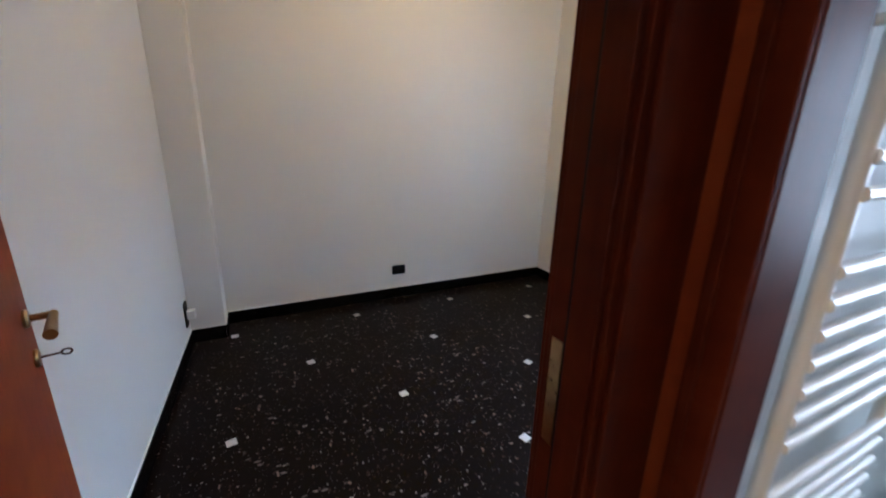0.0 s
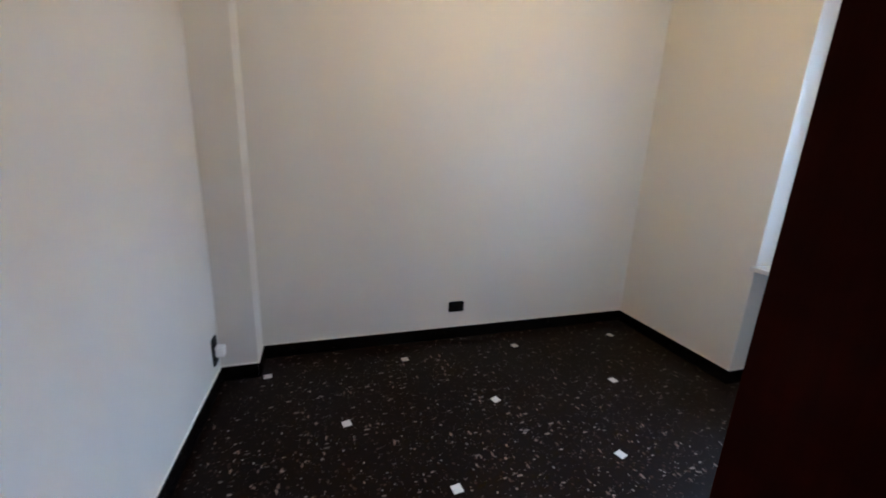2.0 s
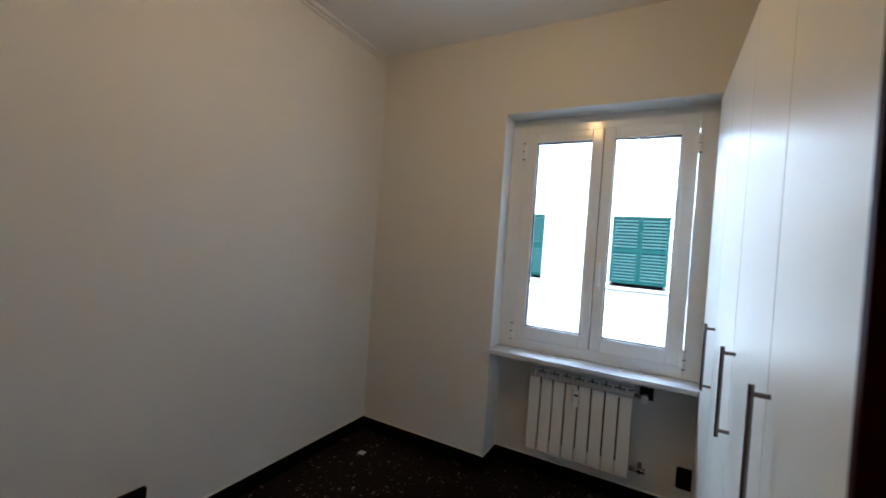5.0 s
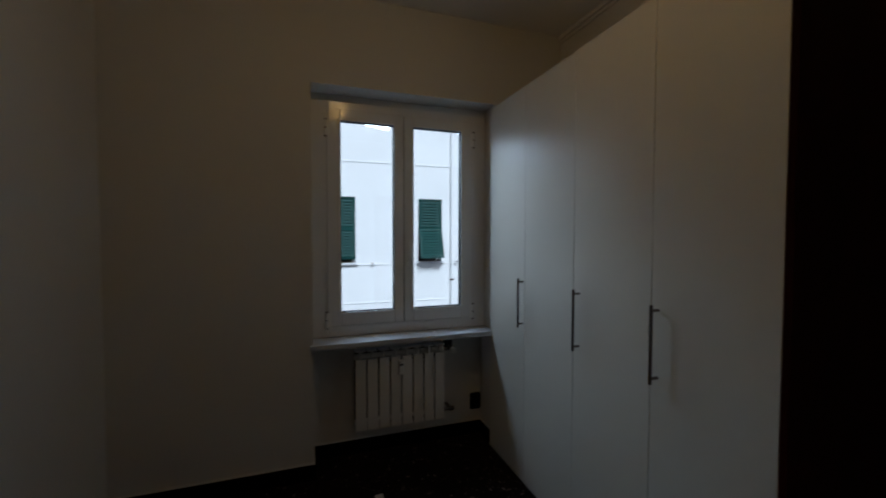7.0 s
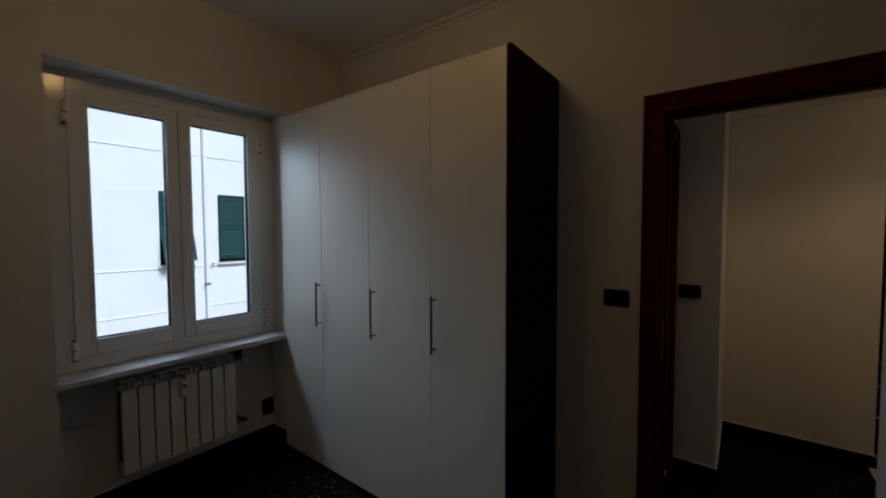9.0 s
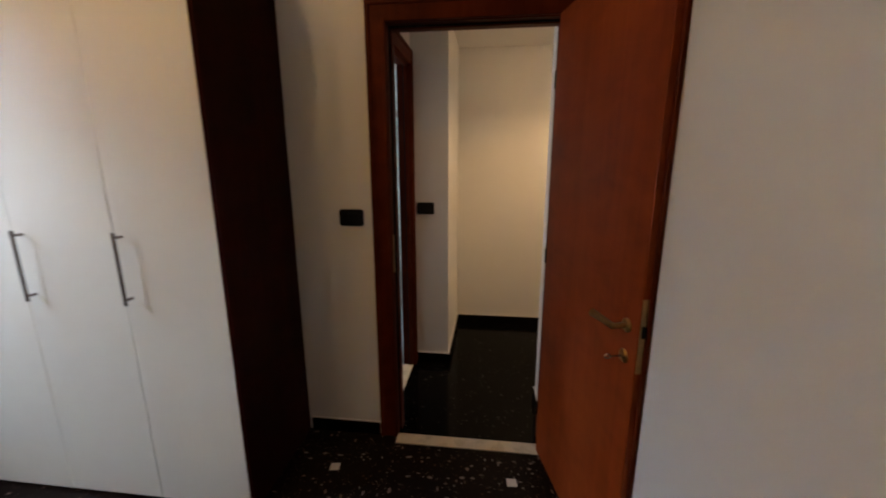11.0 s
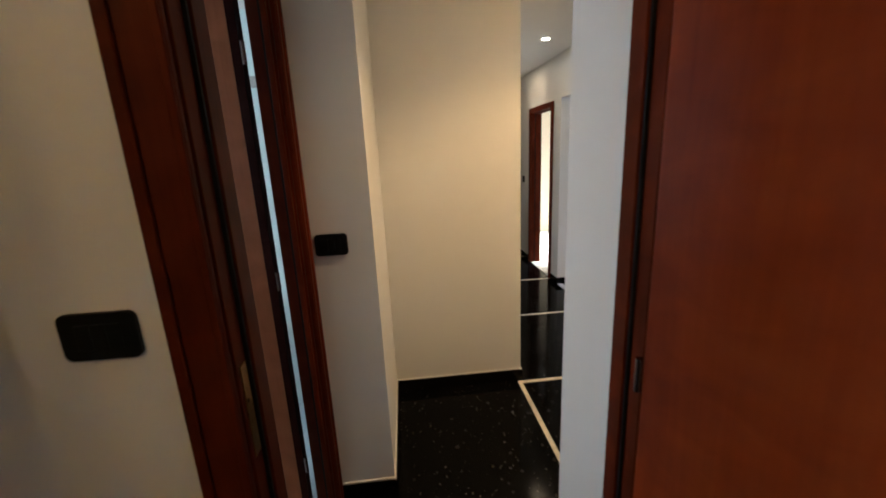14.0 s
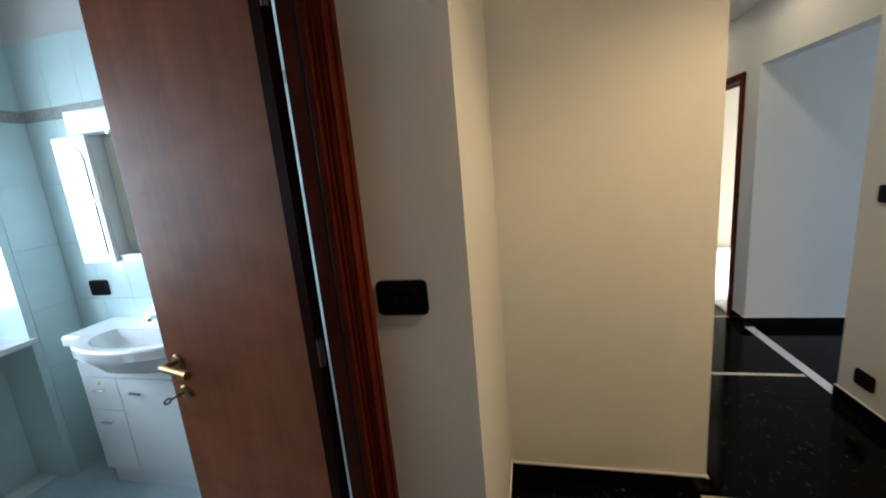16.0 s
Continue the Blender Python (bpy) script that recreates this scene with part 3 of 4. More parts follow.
def lever_set(parent, x, z, y, out, to_hinge):
    """Lever with rosette, keyhole rosette and, on the outer face, the key. out: -1 or 1 along y."""
    rot = Matrix.Translation((x, y, z)) @ pose(0, 0, 0, 90 if out < 0 else -90)
    bm = bmesh.new()
    lathe(bm, [(0.0215, 0), (0.0215, 0.005), (0.018, 0.009), (0.011, 0.010)], 20, rot)
    h = part("door_handle", bm, BRASS, parent, "aged brass lever handle", True)
    bm = bmesh.new()
    rod(bm, (x, y + out * 0.006, z), (x, y + out * 0.050, z), 0.0085)
    rod(bm, (x - to_hinge * 0.006, y + out * 0.048, z), (x + to_hinge * 0.118, y + out * 0.052, z - 0.004), 0.0085, 0.0125)
    bmesh.ops.create_uvsphere(bm, u_segments=12, v_segments=8, radius=0.0095, matrix=Matrix.Translation((x, y + out * 0.048, z)))
    part("lever", bm, BRASS, h, "", True)
    rot2 = Matrix.Translation((x, y, z - 0.10)) @ pose(0, 0, 0, 90 if out < 0 else -90)
    bm = bmesh.new()
    lathe(bm, [(0.0215, 0), (0.0215, 0.004), (0.018, 0.008), (0.009, 0.009)], 20, rot2)
    kh = part("keyhole_rosette", bm, BRASS, parent, "aged brass keyhole rosette", True)
    return kh


def key(parent, x, y, z, out):
    bm = bmesh.new()
    rod(bm, (x, y + out * 0.004, z), (x, y + out * 0.046, z), 0.003, sides=8)
    ring = [Vector((0.0095 * math.cos(a), 0, 0.007 * math.sin(a))) for a in [2 * math.pi * i / 14 for i in range(14)]]
    c = Vector((x, y + out * 0.054, z))
    turn = Matrix.Rotation(radians(90), 3, "Z")
    for i in range(14):
        rod(bm, c + turn @ ring[i], c + turn @ ring[(i + 1) % 14], 0.0025, sides=6)
    part("key", bm, STEEL, parent, "steel key in the lock", True)


def door(name, m, width, sign, label, with_key=True, lz=1.0, both=True, veneer=None):
    """A leaf hinged at the origin that runs along x to width, its face towards the rebate at y = 0, thickness behind it at y = sign * 0.042."""
    d = thing(name, m, label, "door", kind="structure")
    t = sign * 0.034
    ys = sorted((0.0, t))
    boxes("leaf", veneer or CHERRY, d, (0.004, width, ys[0], ys[1], 0.008, OZ - 0.004), bevel=0.003)
    lip = sorted((t * 0.6, t))
    boxes("leaf_edge", CHERRY_DARK, d, (width, width + 0.011, lip[0], lip[1], 0.008, OZ + 0.006), bevel=0.002)
    x = width - 0.058
    lever_set(d, x, lz, ys[0], -1, -1)
    if both:
        lever_set(d, x, lz, ys[1], 1, -1)
    if with_key:
        key(d, x, ys[0], lz - 0.10, -1) if sign > 0 else key(d, x, ys[1], lz - 0.10, 1)
    ly = sorted((t * 0.06, t * 0.56))
    lock = boxes("lock_plate", BRASS, d, (width - 0.001, width + 0.0025, ly[0], ly[1], 0.87, 1.10), label="brass lock plate in the leaf edge")
    boxes("latch", BLACK, lock, (width + 0.002, width + 0.012, ly[0] + 0.004, ly[1] - 0.004, 0.985, 1.02), bevel=0.002)
    for hz in (0.25, 1.05, 1.82):
        rods("hinge", STEEL, d, ((-0.006, t * 0.05, hz - 0.035), (-0.006, t * 0.05, hz + 0.035), 0.0075))
    return d


# bedroom door: rebate towards the bedroom, leaf opened into it against the side wall
door_frame("door_frame_1", pose(OX0, 0, 0), OX1 - OX0, WT, {(1, 0): 0.0, (1, 1): 0.0})
boxes("casing", CHERRY_DARK, bpy.data.objects["door_frame_1"], (-0.1315, -0.014, WT - 0.002, WT + 0.008, 0, OZ + 0.06), bevel=0.003)
door("door_1", pose(OX1 - 0.026, -0.033, 0, 0, 0, -90 + 13.1), 0.742, 1, "cherry-veneered bedroom door standing wide open", both=False)
# bathroom door: rebate towards the bathroom, leaf opened into it
bf = door_frame("door_frame_2", pose(BX - BT, BY1, 0, 0, 0, -90), BY1 - BY0, BT, {(1, 0): 0.066, (1, 1): 0.0, (0, 0): 0.0, (0, 1): 0.0}, one_sided=True)
bw_ = BY1 - BY0
boxes("jamb", CHERRY_DARK, bf, (bw_, bw_ + 0.028, -0.110, 0.0, 0, OZ), bevel=0.002)
boxes("casing", CHERRY_DARK, bf, (bw_ + 0.002, bw_ + 0.054, 0.0, 0.010, 0, OZ), (bw_ + 0.036, bw_ + 0.054, 0.008, 0.015, 0, OZ), bevel=0.003)
boxes("corner_strip", CHERRY, bf, (bw_ + 0.054, bw_ + 0.0885, 0.0, 0.006, 0, OZ), bevel=0.002, label="lighter cherry corner strip")
bath_leaf = door("door_2", pose(BX - BT - 0.032, BY1 + 0.010, 0, 0, 0, 180 - 11.5), 0.60, -1, "brown cherry-veneered bathroom door standing open inwards", True, 0.96, veneer=CHERRY_PALE)
# dark strip laid on the leaf in place of the rebate's shade
boxes("rebate_strip", WENGE, bath_leaf, (0.0025, 0.034, -0.030, 0.0015, 0.009, OZ - 0.005), bevel=0.0008, label="dark strip painting the shaded rebate at the hinge edge")
# far corridor door frame
door_frame("door_frame_3", pose(CR, FY1, 0, 0, 0, -90), FY1 - FY0, 0.108, (), FZ, 0.055)
bm = bmesh.new(); box(bm, OX0, OX1, 0.0 - 0.068, 0.012, -0.02, 0.004, bevel=0.002)
structure("threshold_1", bm, PALE, "cream marble door threshold", "threshold")
bm = bmesh.new(); box(bm, BX - BT, BX - 0.004, BY0, BY1, -0.02, 0.005, bevel=0.002)
structure("threshold_2", bm, PALE, "cream marble bathroom threshold", "threshold")
bm = bmesh.new(); box(bm, CR, 2.05, FY0, FY1, -0.02, 0.005, bevel=0.002)
structure("threshold_3", bm, PALE, "cream marble threshold of a lit room", "threshold")
boxes("strike_plate", BRASS, bpy.data.objects["door_frame_1"], (-0.001, 0.0025, 0.012, 0.036, 0.93, 1.12), label="brass strike plate")

# far end of the corridor: a closed door
d4 = thing("door_4", pose(1.15, 6.19, 0), "closed dark cherry door at the corridor end", "door", kind="structure")
boxes("leaf", CHERRY, d4, (0, 0.70, -0.02, 0.0, 0.01, 2.02), bevel=0.003)
boxes("casing", CHERRY_DARK, d4, (-0.08, 0, -0.024, 0, 0, 2.10), (0.70, 0.78, -0.024, 0, 0, 2.10), (0, 0.70, -0.024, 0, 2.02, 2.10), bevel=0.003)
lever_set(d4, 0.06, 1.0, -0.02, -1, 1)


# ---- wardrobe ----
WX0, WX1, WYF, WH = XW + 0.004, -0.50, -0.55, 2.335
wr = thing("wardrobe", pose(0, 0, 0), "tall four-door white wardrobe with dark brown side panel", "wardrobe")
boxes("side_panel", WENGE, wr, (WX1 - 0.02, WX1, WYF - 0.002, -0.014, 0.0, WH), bevel=0.0015, label="dark brown laminate side panel")
boxes("side_panel", WENGE, wr, (WX0, WX0 + 0.02, WYF + 0.022, -0.014, 0.0, WH), bevel=0.0015)
boxes("top_panel", LAMINATE, wr, (WX0 + 0.02, WX1 - 0.02, WYF + 0.022, -0.014, WH - 0.022, WH - 0.002))
boxes("plinth", WENGE, wr, (WX0 + 0.02, WX1 - 0.02, WYF + 0.045, WYF + 0.060, 0.0, 0.03))
# solid block coloured near-black, so the door gaps read as shaded
boxes("carcass", GAP, wr, (WX0 + 0.02, WX1 - 0.02, WYF + 0.0235, -0.016, 0.03, WH - 0.024), label="near-black carcass block painting the shade in the door gaps")
edges = [WX0, -1.838, -1.393, -0.945, WX1 - 0.0205]
for k in range(4):
    dr = boxes("door", LAMINATE, wr, (edges[k] + 0.0015, edges[k + 1] - 0.0015, WYF, WYF + 0.022, 0.016, WH - 0.002), bevel=0.0015)
    if k == 1:
        continue
    hx = {0: edges[1] - 0.014, 2: edges[2] + 0.044, 3: edges[3] + 0.032}[k]
    bm = bmesh.new()
    rod(bm, (hx, WYF - 0.034, 0.938), (hx, WYF - 0.034, 1.224), 0.0062)
    for hz in (0.958, 1.204):
        rod(bm, (hx, WYF - 0.034, hz), (hx, WYF + 0.001, hz), 0.0058)
    part("handle", bm, STEEL, dr, "dark chrome bar handle", True)

# ---- radiator under the window ----
GX0, GX1, GZ0, GZ1, GY0, GY1 = -2.460, -2.370, 0.207, 0.728, -1.462, -0.850
rad = thing("radiator", pose(0, 0, 0), "white eight-section aluminium radiator in the window niche", "radiator")
step = (GY1 - GY0) / 8
for i in range(8):
    y0 = GY0 + i * step
    bm = bmesh.new()
    box(bm, GX1 - 0.012, GX1, y0 + 0.004, y0 + step - 0.004, GZ0, GZ1 - 0.052, bevel=0.004)      # front plate
    box(bm, GX0, GX1 - 0.012, y0 + 0.010, y0 + step - 0.010, GZ0 + 0.015, GZ1 - 0.105)  # closed body
    box(bm, GX1 - 0.060, GX1 - 0.004, y0 + step * 0.42, y0 + step * 0.58, GZ1 - 0.090, GZ1 - 0.004, bevel=0.002)  # fin at the outlet
    box(bm, GX1 - 0.062, GX1 - 0.003, y0 + 0.004, y0 + step - 0.004, GZ1 - 0.008, GZ1, bevel=0.003)    # top edge
    for sy in (0.20, 0.80):
        box(bm, GX1 - 0.040, GX1 - 0.016, y0 + step * sy - 0.001, y0 + step * sy + 0.001, GZ1 - 0.12, GZ1 - 0.02)  # inner vanes
    part("radiator_section", bm, ENAMEL, rad)
# box added inside the radiator, its near-black colour painting the shade there
boxes("inner_shade", GAP, rad, (GX0 + 0.004, GX0 + 0.030, GY0 + 0.006, GY1 - 0.006, GZ0 + 0.02, GZ1 - 0.012), label="near-black box standing in for the shade behind the outlets")
for pz in (GZ1 - 0.045, GZ0 + 0.045):
    rods("header_pipe", ENAMEL, rad, (((GX0 + GX1) / 2, GY0, pz), ((GX0 + GX1) / 2, GY1, pz), 0.018))
for py in (GY0 + step, GY1 - step):
    rods("wall_bracket", ENAMEL, rad, ((XN, py, GZ1 - 0.07), (GX0 + 0.05, py, GZ1 - 0.07), 0.006))
yv = GY1 + 0.055
tv = rods("thermostatic_valve", STEEL, rad, (((GX0 + GX1) / 2, GY1, GZ1 - 0.045), ((GX0 + GX1) / 2, yv + 0.02, GZ1 - 0.045), 0.010), ((XN, yv, GZ1 - 0.045), (GX1 - 0.01, yv, GZ1 - 0.045), 0.012), ((GX1 - 0.03, yv, GZ1 - 0.045), (GX1 - 0.005, yv, GZ1 - 0.045), 0.021))
rods("valve_knob", WHITE_PLASTIC, tv, ((GX1 - 0.006, yv, GZ1 - 0.045), (GX1 + 0.030, yv, GZ1 - 0.045), 0.020, 0.017), label="white thermostatic valve knob")
boxes("valve_plate", BLACK, tv, (XN + 0.001, XN + 0.012, yv - 0.03, yv + 0.045, GZ1 - 0.085, GZ1 - 0.01), bevel=0.003)
rods("return_valve", STEEL, rad, (((GX0 + GX1) / 2, GY1, GZ0 + 0.045), ((GX0 + GX1) / 2, yv + 0.01, GZ0 + 0.045), 0.010), ((XN, yv, GZ0 + 0.045), ((GX0 + GX1) / 2 + 0.015, yv, GZ0 + 0.045), 0.012), ((GX0 + 0.04, yv - 0.008, GZ0 + 0.045), (GX0 + 0.04, yv + 0.028, GZ0 + 0.045), 0.015))
cost = thing("heat_meter", pose(GX1, GY0 + step * 4.0 - 0.008, 0.60), "small white heat cost meter clipped on the radiator", "meter")
boxes("housing", WHITE_PLASTIC, cost, (0.0, 0.026, -0.017, 0.019, -0.045, 0.052), bevel=0.005)
boxes("display", BLACK, cost, (0.025, 0.0275, -0.011, 0.013, 0.018, 0.030))


# ---- switches and sockets ----
def plate(name, m, label, keys=3, socket=False, w=0.122, h=0.083):
    """A plate on the plane y = 0 that faces -y."""
    p = thing(name, m, label, "socket" if socket else "light switch", "black wall plates")
    bm = bmesh.new()
    r, k = 0.013, 4
    out = []
    for cx, cz, a0 in ((w / 2 - r, h / 2 - r, 0), (-w / 2 + r, h / 2 - r, 90), (-w / 2 + r, -h / 2 + r, 180), (w / 2 - r, -h / 2 + r, 270)):
        for i in range(k + 1):
            a = radians(a0 + 90 * i / k)
            out.append((cx + r * math.cos(a), cz + r * math.sin(a)))
    prism(bm, out, -0.008, 0.0)
    front = [f for f in bm.faces if abs(f.normal.y) > 0.9 and f.calc_center_median().y < -0.006]
    bmesh.ops.bevel(bm, geom=list({e for f in front for e in f.edges}), offset=0.003, segments=2, affect="EDGES")
    part("cover", bm, BLACK, p)
    kw = (w - 0.05) / keys
    for i in range(keys):
        x0 = -w / 2 + 0.025 + i * kw
        boxes("outlet" if socket else "rocker", BLACK, p, (x0 + 0.0008, x0 + kw - 0.0008, -0.0105, -0.006, -0.0225, 0.0225), bevel=0.0012)
        if socket:
            c = x0 + kw / 2
            rods("hole", GAP, p, *[((c, -0.0112, dz), (c, -0.0095, dz), 0.0024) for dz in (-0.010, 0, 0.010)], sides=8)
    return p


plate("light_switch", pose(-0.201, 0, 1.210), "black three-key light switch beside the bedroom door")
plate("light_switch", pose(0.031, 0.83, 1.161), "black three-key light switch beside the bathroom door")
plate("wall_socket", pose(-0.718, YF, 0.262, 0, 0, 180), "black wall socket above the skirting", socket=True)
plate("wall_socket", pose(side(-2.425), -2.425, 0.250, 0, 0, -91.4) @ Matrix.Rotation(radians(90), 4, "Y"), "black wall socket holding a white plug", 4, True, w=0.168)
plate("wall_socket", pose(XN, -0.566, 0.242, 0, 0, 90) @ Matrix.Rotation(radians(90), 4, "Y"), "black wall socket inside the radiator niche", socket=True)
plate("light_switch", pose(CR, 2.225, 1.145, 0, 0, -90), "black square switch on the corridor pier", 2, w=0.085)
plate("wall_socket", pose(CR, 2.212, 0.205, 0, 0, -90), "black wall socket low on the corridor pier", socket=True)
plate("light_switch", pose(CR, 4.62, 1.08, 0, 0, -90), "black switch beside the far door", 2, w=0.085)
pl = thing("plug_adapter", pose(side(-2.425) - 0.008, -2.425, 0.248, 0, 0, -91.4), "white plug adapter pushed into a black socket", "plug")
boxes("body", WHITE_PLASTIC, pl, (-0.026, 0.026, -0.050, -0.002, -0.030, 0.030), bevel=0.006)
rods("face_ring", WHITE_PLASTIC, pl, ((0, -0.047, 0), (0, -0.041, 0), 0.019))
rods("pin_hole", GAP, pl, ((0, -0.0478, -0.010), (0, -0.046, -0.010), 0.0025), ((0, -0.0478, 0.010), (0, -0.046, 0.010), 0.0025), sides=8)

# ---- ceiling lamps ----
cl = thing("ceiling_lamp", pose(LAMP[0], LAMP[1], ZC), "small two-bulb ceiling lamp, lit warm", "ceiling lamp")
bm = bmesh.new(); lathe(bm, [(0.05, -0.03), (0.06, -0.012), (0.06, 0.0)], 24)
part("canopy", bm, WHITE_PLASTIC, cl, "", True)
for dx in (-0.09, 0.09):
    rods("arm", WHITE_PLASTIC, cl, ((0, 0, -0.02), (dx, 0, -0.05), 0.008), ((dx, 0, -0.045), (dx, 0, -0.10), 0.016))
    bm = bmesh.new(); bmesh.ops.create_uvsphere(bm, u_segments=16, v_segments=10, radius=0.027, matrix=Matrix.Translation((dx, 0, -0.125)))
    part("bulb", bm, BULB, cl, "lit warm bulb", True).visible_shadow = False
# the last fixture is unseen and belongs to the added recess spot
for sx, sy in SPOTS:
    s = thing("spotlight", pose(sx, sy, HZ), "round recessed ceiling spotlight, lit", "ceiling light", "corridor spotlights")
    bm = bmesh.new()
    lathe(bm, [(0.030, -0.002), (0.033, -0.006), (0.042, -0.005), (0.044, 0.0)], 28)
    part("rim", bm, CHROME, s, "", True)
    bm = bmesh.new(); rod(bm, (0, 0, -0.0075), (0, 0, -0.003), 0.029, sides=28)
    part("lens", bm, LED, s, "lit lens").visible_shadow = False

# ---- bathroom ----
bwin = thing("window_2", Matrix(), "white plastic bathroom window in a tiled reveal", "window", kind="structure")
x0, x1 = XG - 0.03, XG + 0.03
boxes("window_frame", PVC, bwin, (x0, x1, BW[0], BW[0] + 0.11, BW[2], BW[3]), (x0, x1, BW[1] - 0.11, BW[1], BW[2], BW[3]), (x0, x1, BW[0] + 0.11, BW[1] - 0.11, BW[2], BW[2] + 0.12), (x0, x1, BW[0] + 0.11, BW[1] - 0.11, BW[3] - 0.11, BW[3]), bevel=0.004)
boxes("pane", GLASS, bwin, (XG - 0.002, XG + 0.002, BW[0] + 0.105, BW[1] - 0.105, BW[2] + 0.115, BW[3] - 0.105)).visible_shadow = False
bm = bmesh.new(); box(bm, XG + 0.03, BXW + 0.03, BW[0] - 0.01, BW[1] + 0.012, BW[2] - 0.03, BW[2], bevel=0.004)
structure("window_sill_bathroom", bm, SILL, "grey-white marble bathroom sill", "sill")

CX0, CX1, CYF = -1.86, -1.02, 1.345
van = thing("washbasin_cabinet", pose(0, 0, 0), "white washbasin cabinet with drawers and chrome pulls", "bathroom cabinet")
boxes("body", LACQUER, van, (CX0, CX1, CYF + 0.018, BYF - 0.012, 0.09, 0.66), bevel=0.002)
boxes("plinth", LACQUER, van, (CX0 + 0.02, CX1 - 0.02, CYF + 0.02, BYF - 0.02, 0.0, 0.09))
boxes("apron", LACQUER, van, (CX0, CX1, CYF, CYF + 0.018, 0.605, 0.68), bevel=0.002)
cols = [CX0, CX0 + 0.215, CX1 - 0.215, CX1]


def pull(parent, x, z, y, arched):
    bm = bmesh.new()
    n = 8
    if arched:
        pts = [Vector((x - 0.032 + 0.064 * i / n, y - 0.004 - 0.020 * math.sin(math.pi * i / n), z + 0.016 * math.sin(math.pi * i / n))) for i in range(n + 1)]
        for a, b in zip(pts, pts[1:]):
            rod(bm, a, b, 0.006, sides=8)
    else:
        rod(bm, (x - 0.034, y - 0.016, z), (x + 0.034, y - 0.016, z), 0.005, sides=10)
        for dx in (-0.026, 0.026):
            rod(bm, (x + dx, y - 0.016, z), (x + dx, y + 0.001, z), 0.004, sides=8)
    part("pull", bm, CHROME, parent, "chrome pull", True)


for c in (0, 2):
    for z0, z1 in ((0.43, 0.60), (0.092, 0.427)):
        dw = boxes("drawer", LACQUER, van, (cols[c] + 0.002, cols[c + 1] - 0.002, CYF, CYF + 0.017, z0, z1), bevel=0.002)
        pull(dw, (cols[c] + cols[c + 1]) / 2, z1 - 0.06, CYF, False)
dd = boxes("door", LACQUER, van, (cols[1] + 0.002, cols[2] - 0.002, CYF, CYF + 0.017, 0.092, 0.60), bevel=0.002)
pull(dd, cols[1] + 0.10, 0.525, CYF, True)

sx = (cols[0] + cols[1]) / 2
bm = bmesh.new()
prism(bm, [(sx - 0.014, 0.564), (sx + 0.014, 0.564), (sx, 0.589)], CYF - 0.0012, CYF + 0.0004)
part("warning_sticker", bm, YELLOW, van, "small yellow triangular sticker")
basin = thing("washbasin", pose((CX0 + CX1) / 2, 0, 0), "white ceramic washbasin with a round projecting bowl", "washbasin")
hw = (CX1 - CX0) / 2 + 0.02
N = 40


def rim(front, back, half, z, round_half, inset=0.0):
    """One closed ring of the basin: straight wings, and a bowl that swings out at the front."""
    pts = []
    for i in range(N + 1):
        u = -1 + 2 * i / N
        x = u * (half - inset)
        bulge = max(0.0, 1 - (x / round_half) ** 2) ** 0.5
        pts.append((x, front - bulge * 0.15 + inset, z))
    return pts + [(half - inset, back - inset, z), (-half + inset, back - inset, z)]


def loft(bm, rings, close_last=True):
    rows = [[bm.verts.new(p) for p in r] for r in rings]
    k = len(rows[0])
    for a, b in zip(rows, rows[1:]):
        for i in range(k):
            bm.faces.new((a[i], a[(i + 1) % k], b[(i + 1) % k], b[i]))
    if close_last:
        bm.faces.new(rows[-1])
    return rows


bm = bmesh.new()
BB = BYF - 0.014


def bowl(rx, ry, cy, z):
    a = []
    for i in range(N + 1):
        t = math.pi + math.pi * i / N
        a.append((rx * math.cos(t), cy + ry * math.sin(t), z))
    return a + [(rx * 0.92, cy + ry * 0.38, z), (-rx * 0.92, cy + ry * 0.38, z)]


CYB = CYF + 0.03
under = [bowl(0.14, 0.09, CYB + 0.02, 0.655), bowl(0.25, 0.15, CYB, 0.70), bowl(0.30, 0.185, CYB, 0.755)]
loft(bm, [list(r) for r in under] + [rim(CYF - 0.02, BB, hw, 0.775, 0.315), rim(CYF - 0.02, BB, hw, 0.815, 0.315), rim(CYF - 0.02, BB, hw, 0.823, 0.315, 0.008),
     bowl(0.265, 0.155, CYB, 0.818), bowl(0.235, 0.135, CYB + 0.004, 0.775), bowl(0.15, 0.09, CYB + 0.01, 0.712), bowl(0.04, 0.025, CYB + 0.02, 0.700)])
part("bowl", bm, CERAMIC, basin, "", True)
boxes("backsplash", CERAMIC, basin, (-0.20, 0.20, BB - 0.045, BB, 0.815, 0.86), bevel=0.012)
rods("drain", CHROME, basin, ((0, CYB + 0.02, 0.700), (0, CYB + 0.02, 0.705), 0.022))
rods("overflow", GAP, basin, ((0.0, BB - 0.075, 0.79), (0.0, BB - 0.068, 0.792), 0.011))
tap = thing("basin_tap", pose((CX0 + CX1) / 2, BB - 0.06, 0.818), "chrome single-lever basin mixer tap", "tap")
rods("tap_body", CHROME, tap, ((0, 0, 0), (0, 0, 0.075), 0.021, 0.019))
rods("spout", CHROME, tap, ((0, 0, 0.045), (0, -0.115, 0.062), 0.013, 0.010), ((0, -0.110, 0.064), (0, -0.113, 0.045), 0.010))
rods("lever", CHROME, tap, ((0, 0.004, 0.078), (0, -0.085, 0.105), 0.008, 0.006), ((0, 0, 0.072), (0, 0, 0.088), 0.019, 0.015))

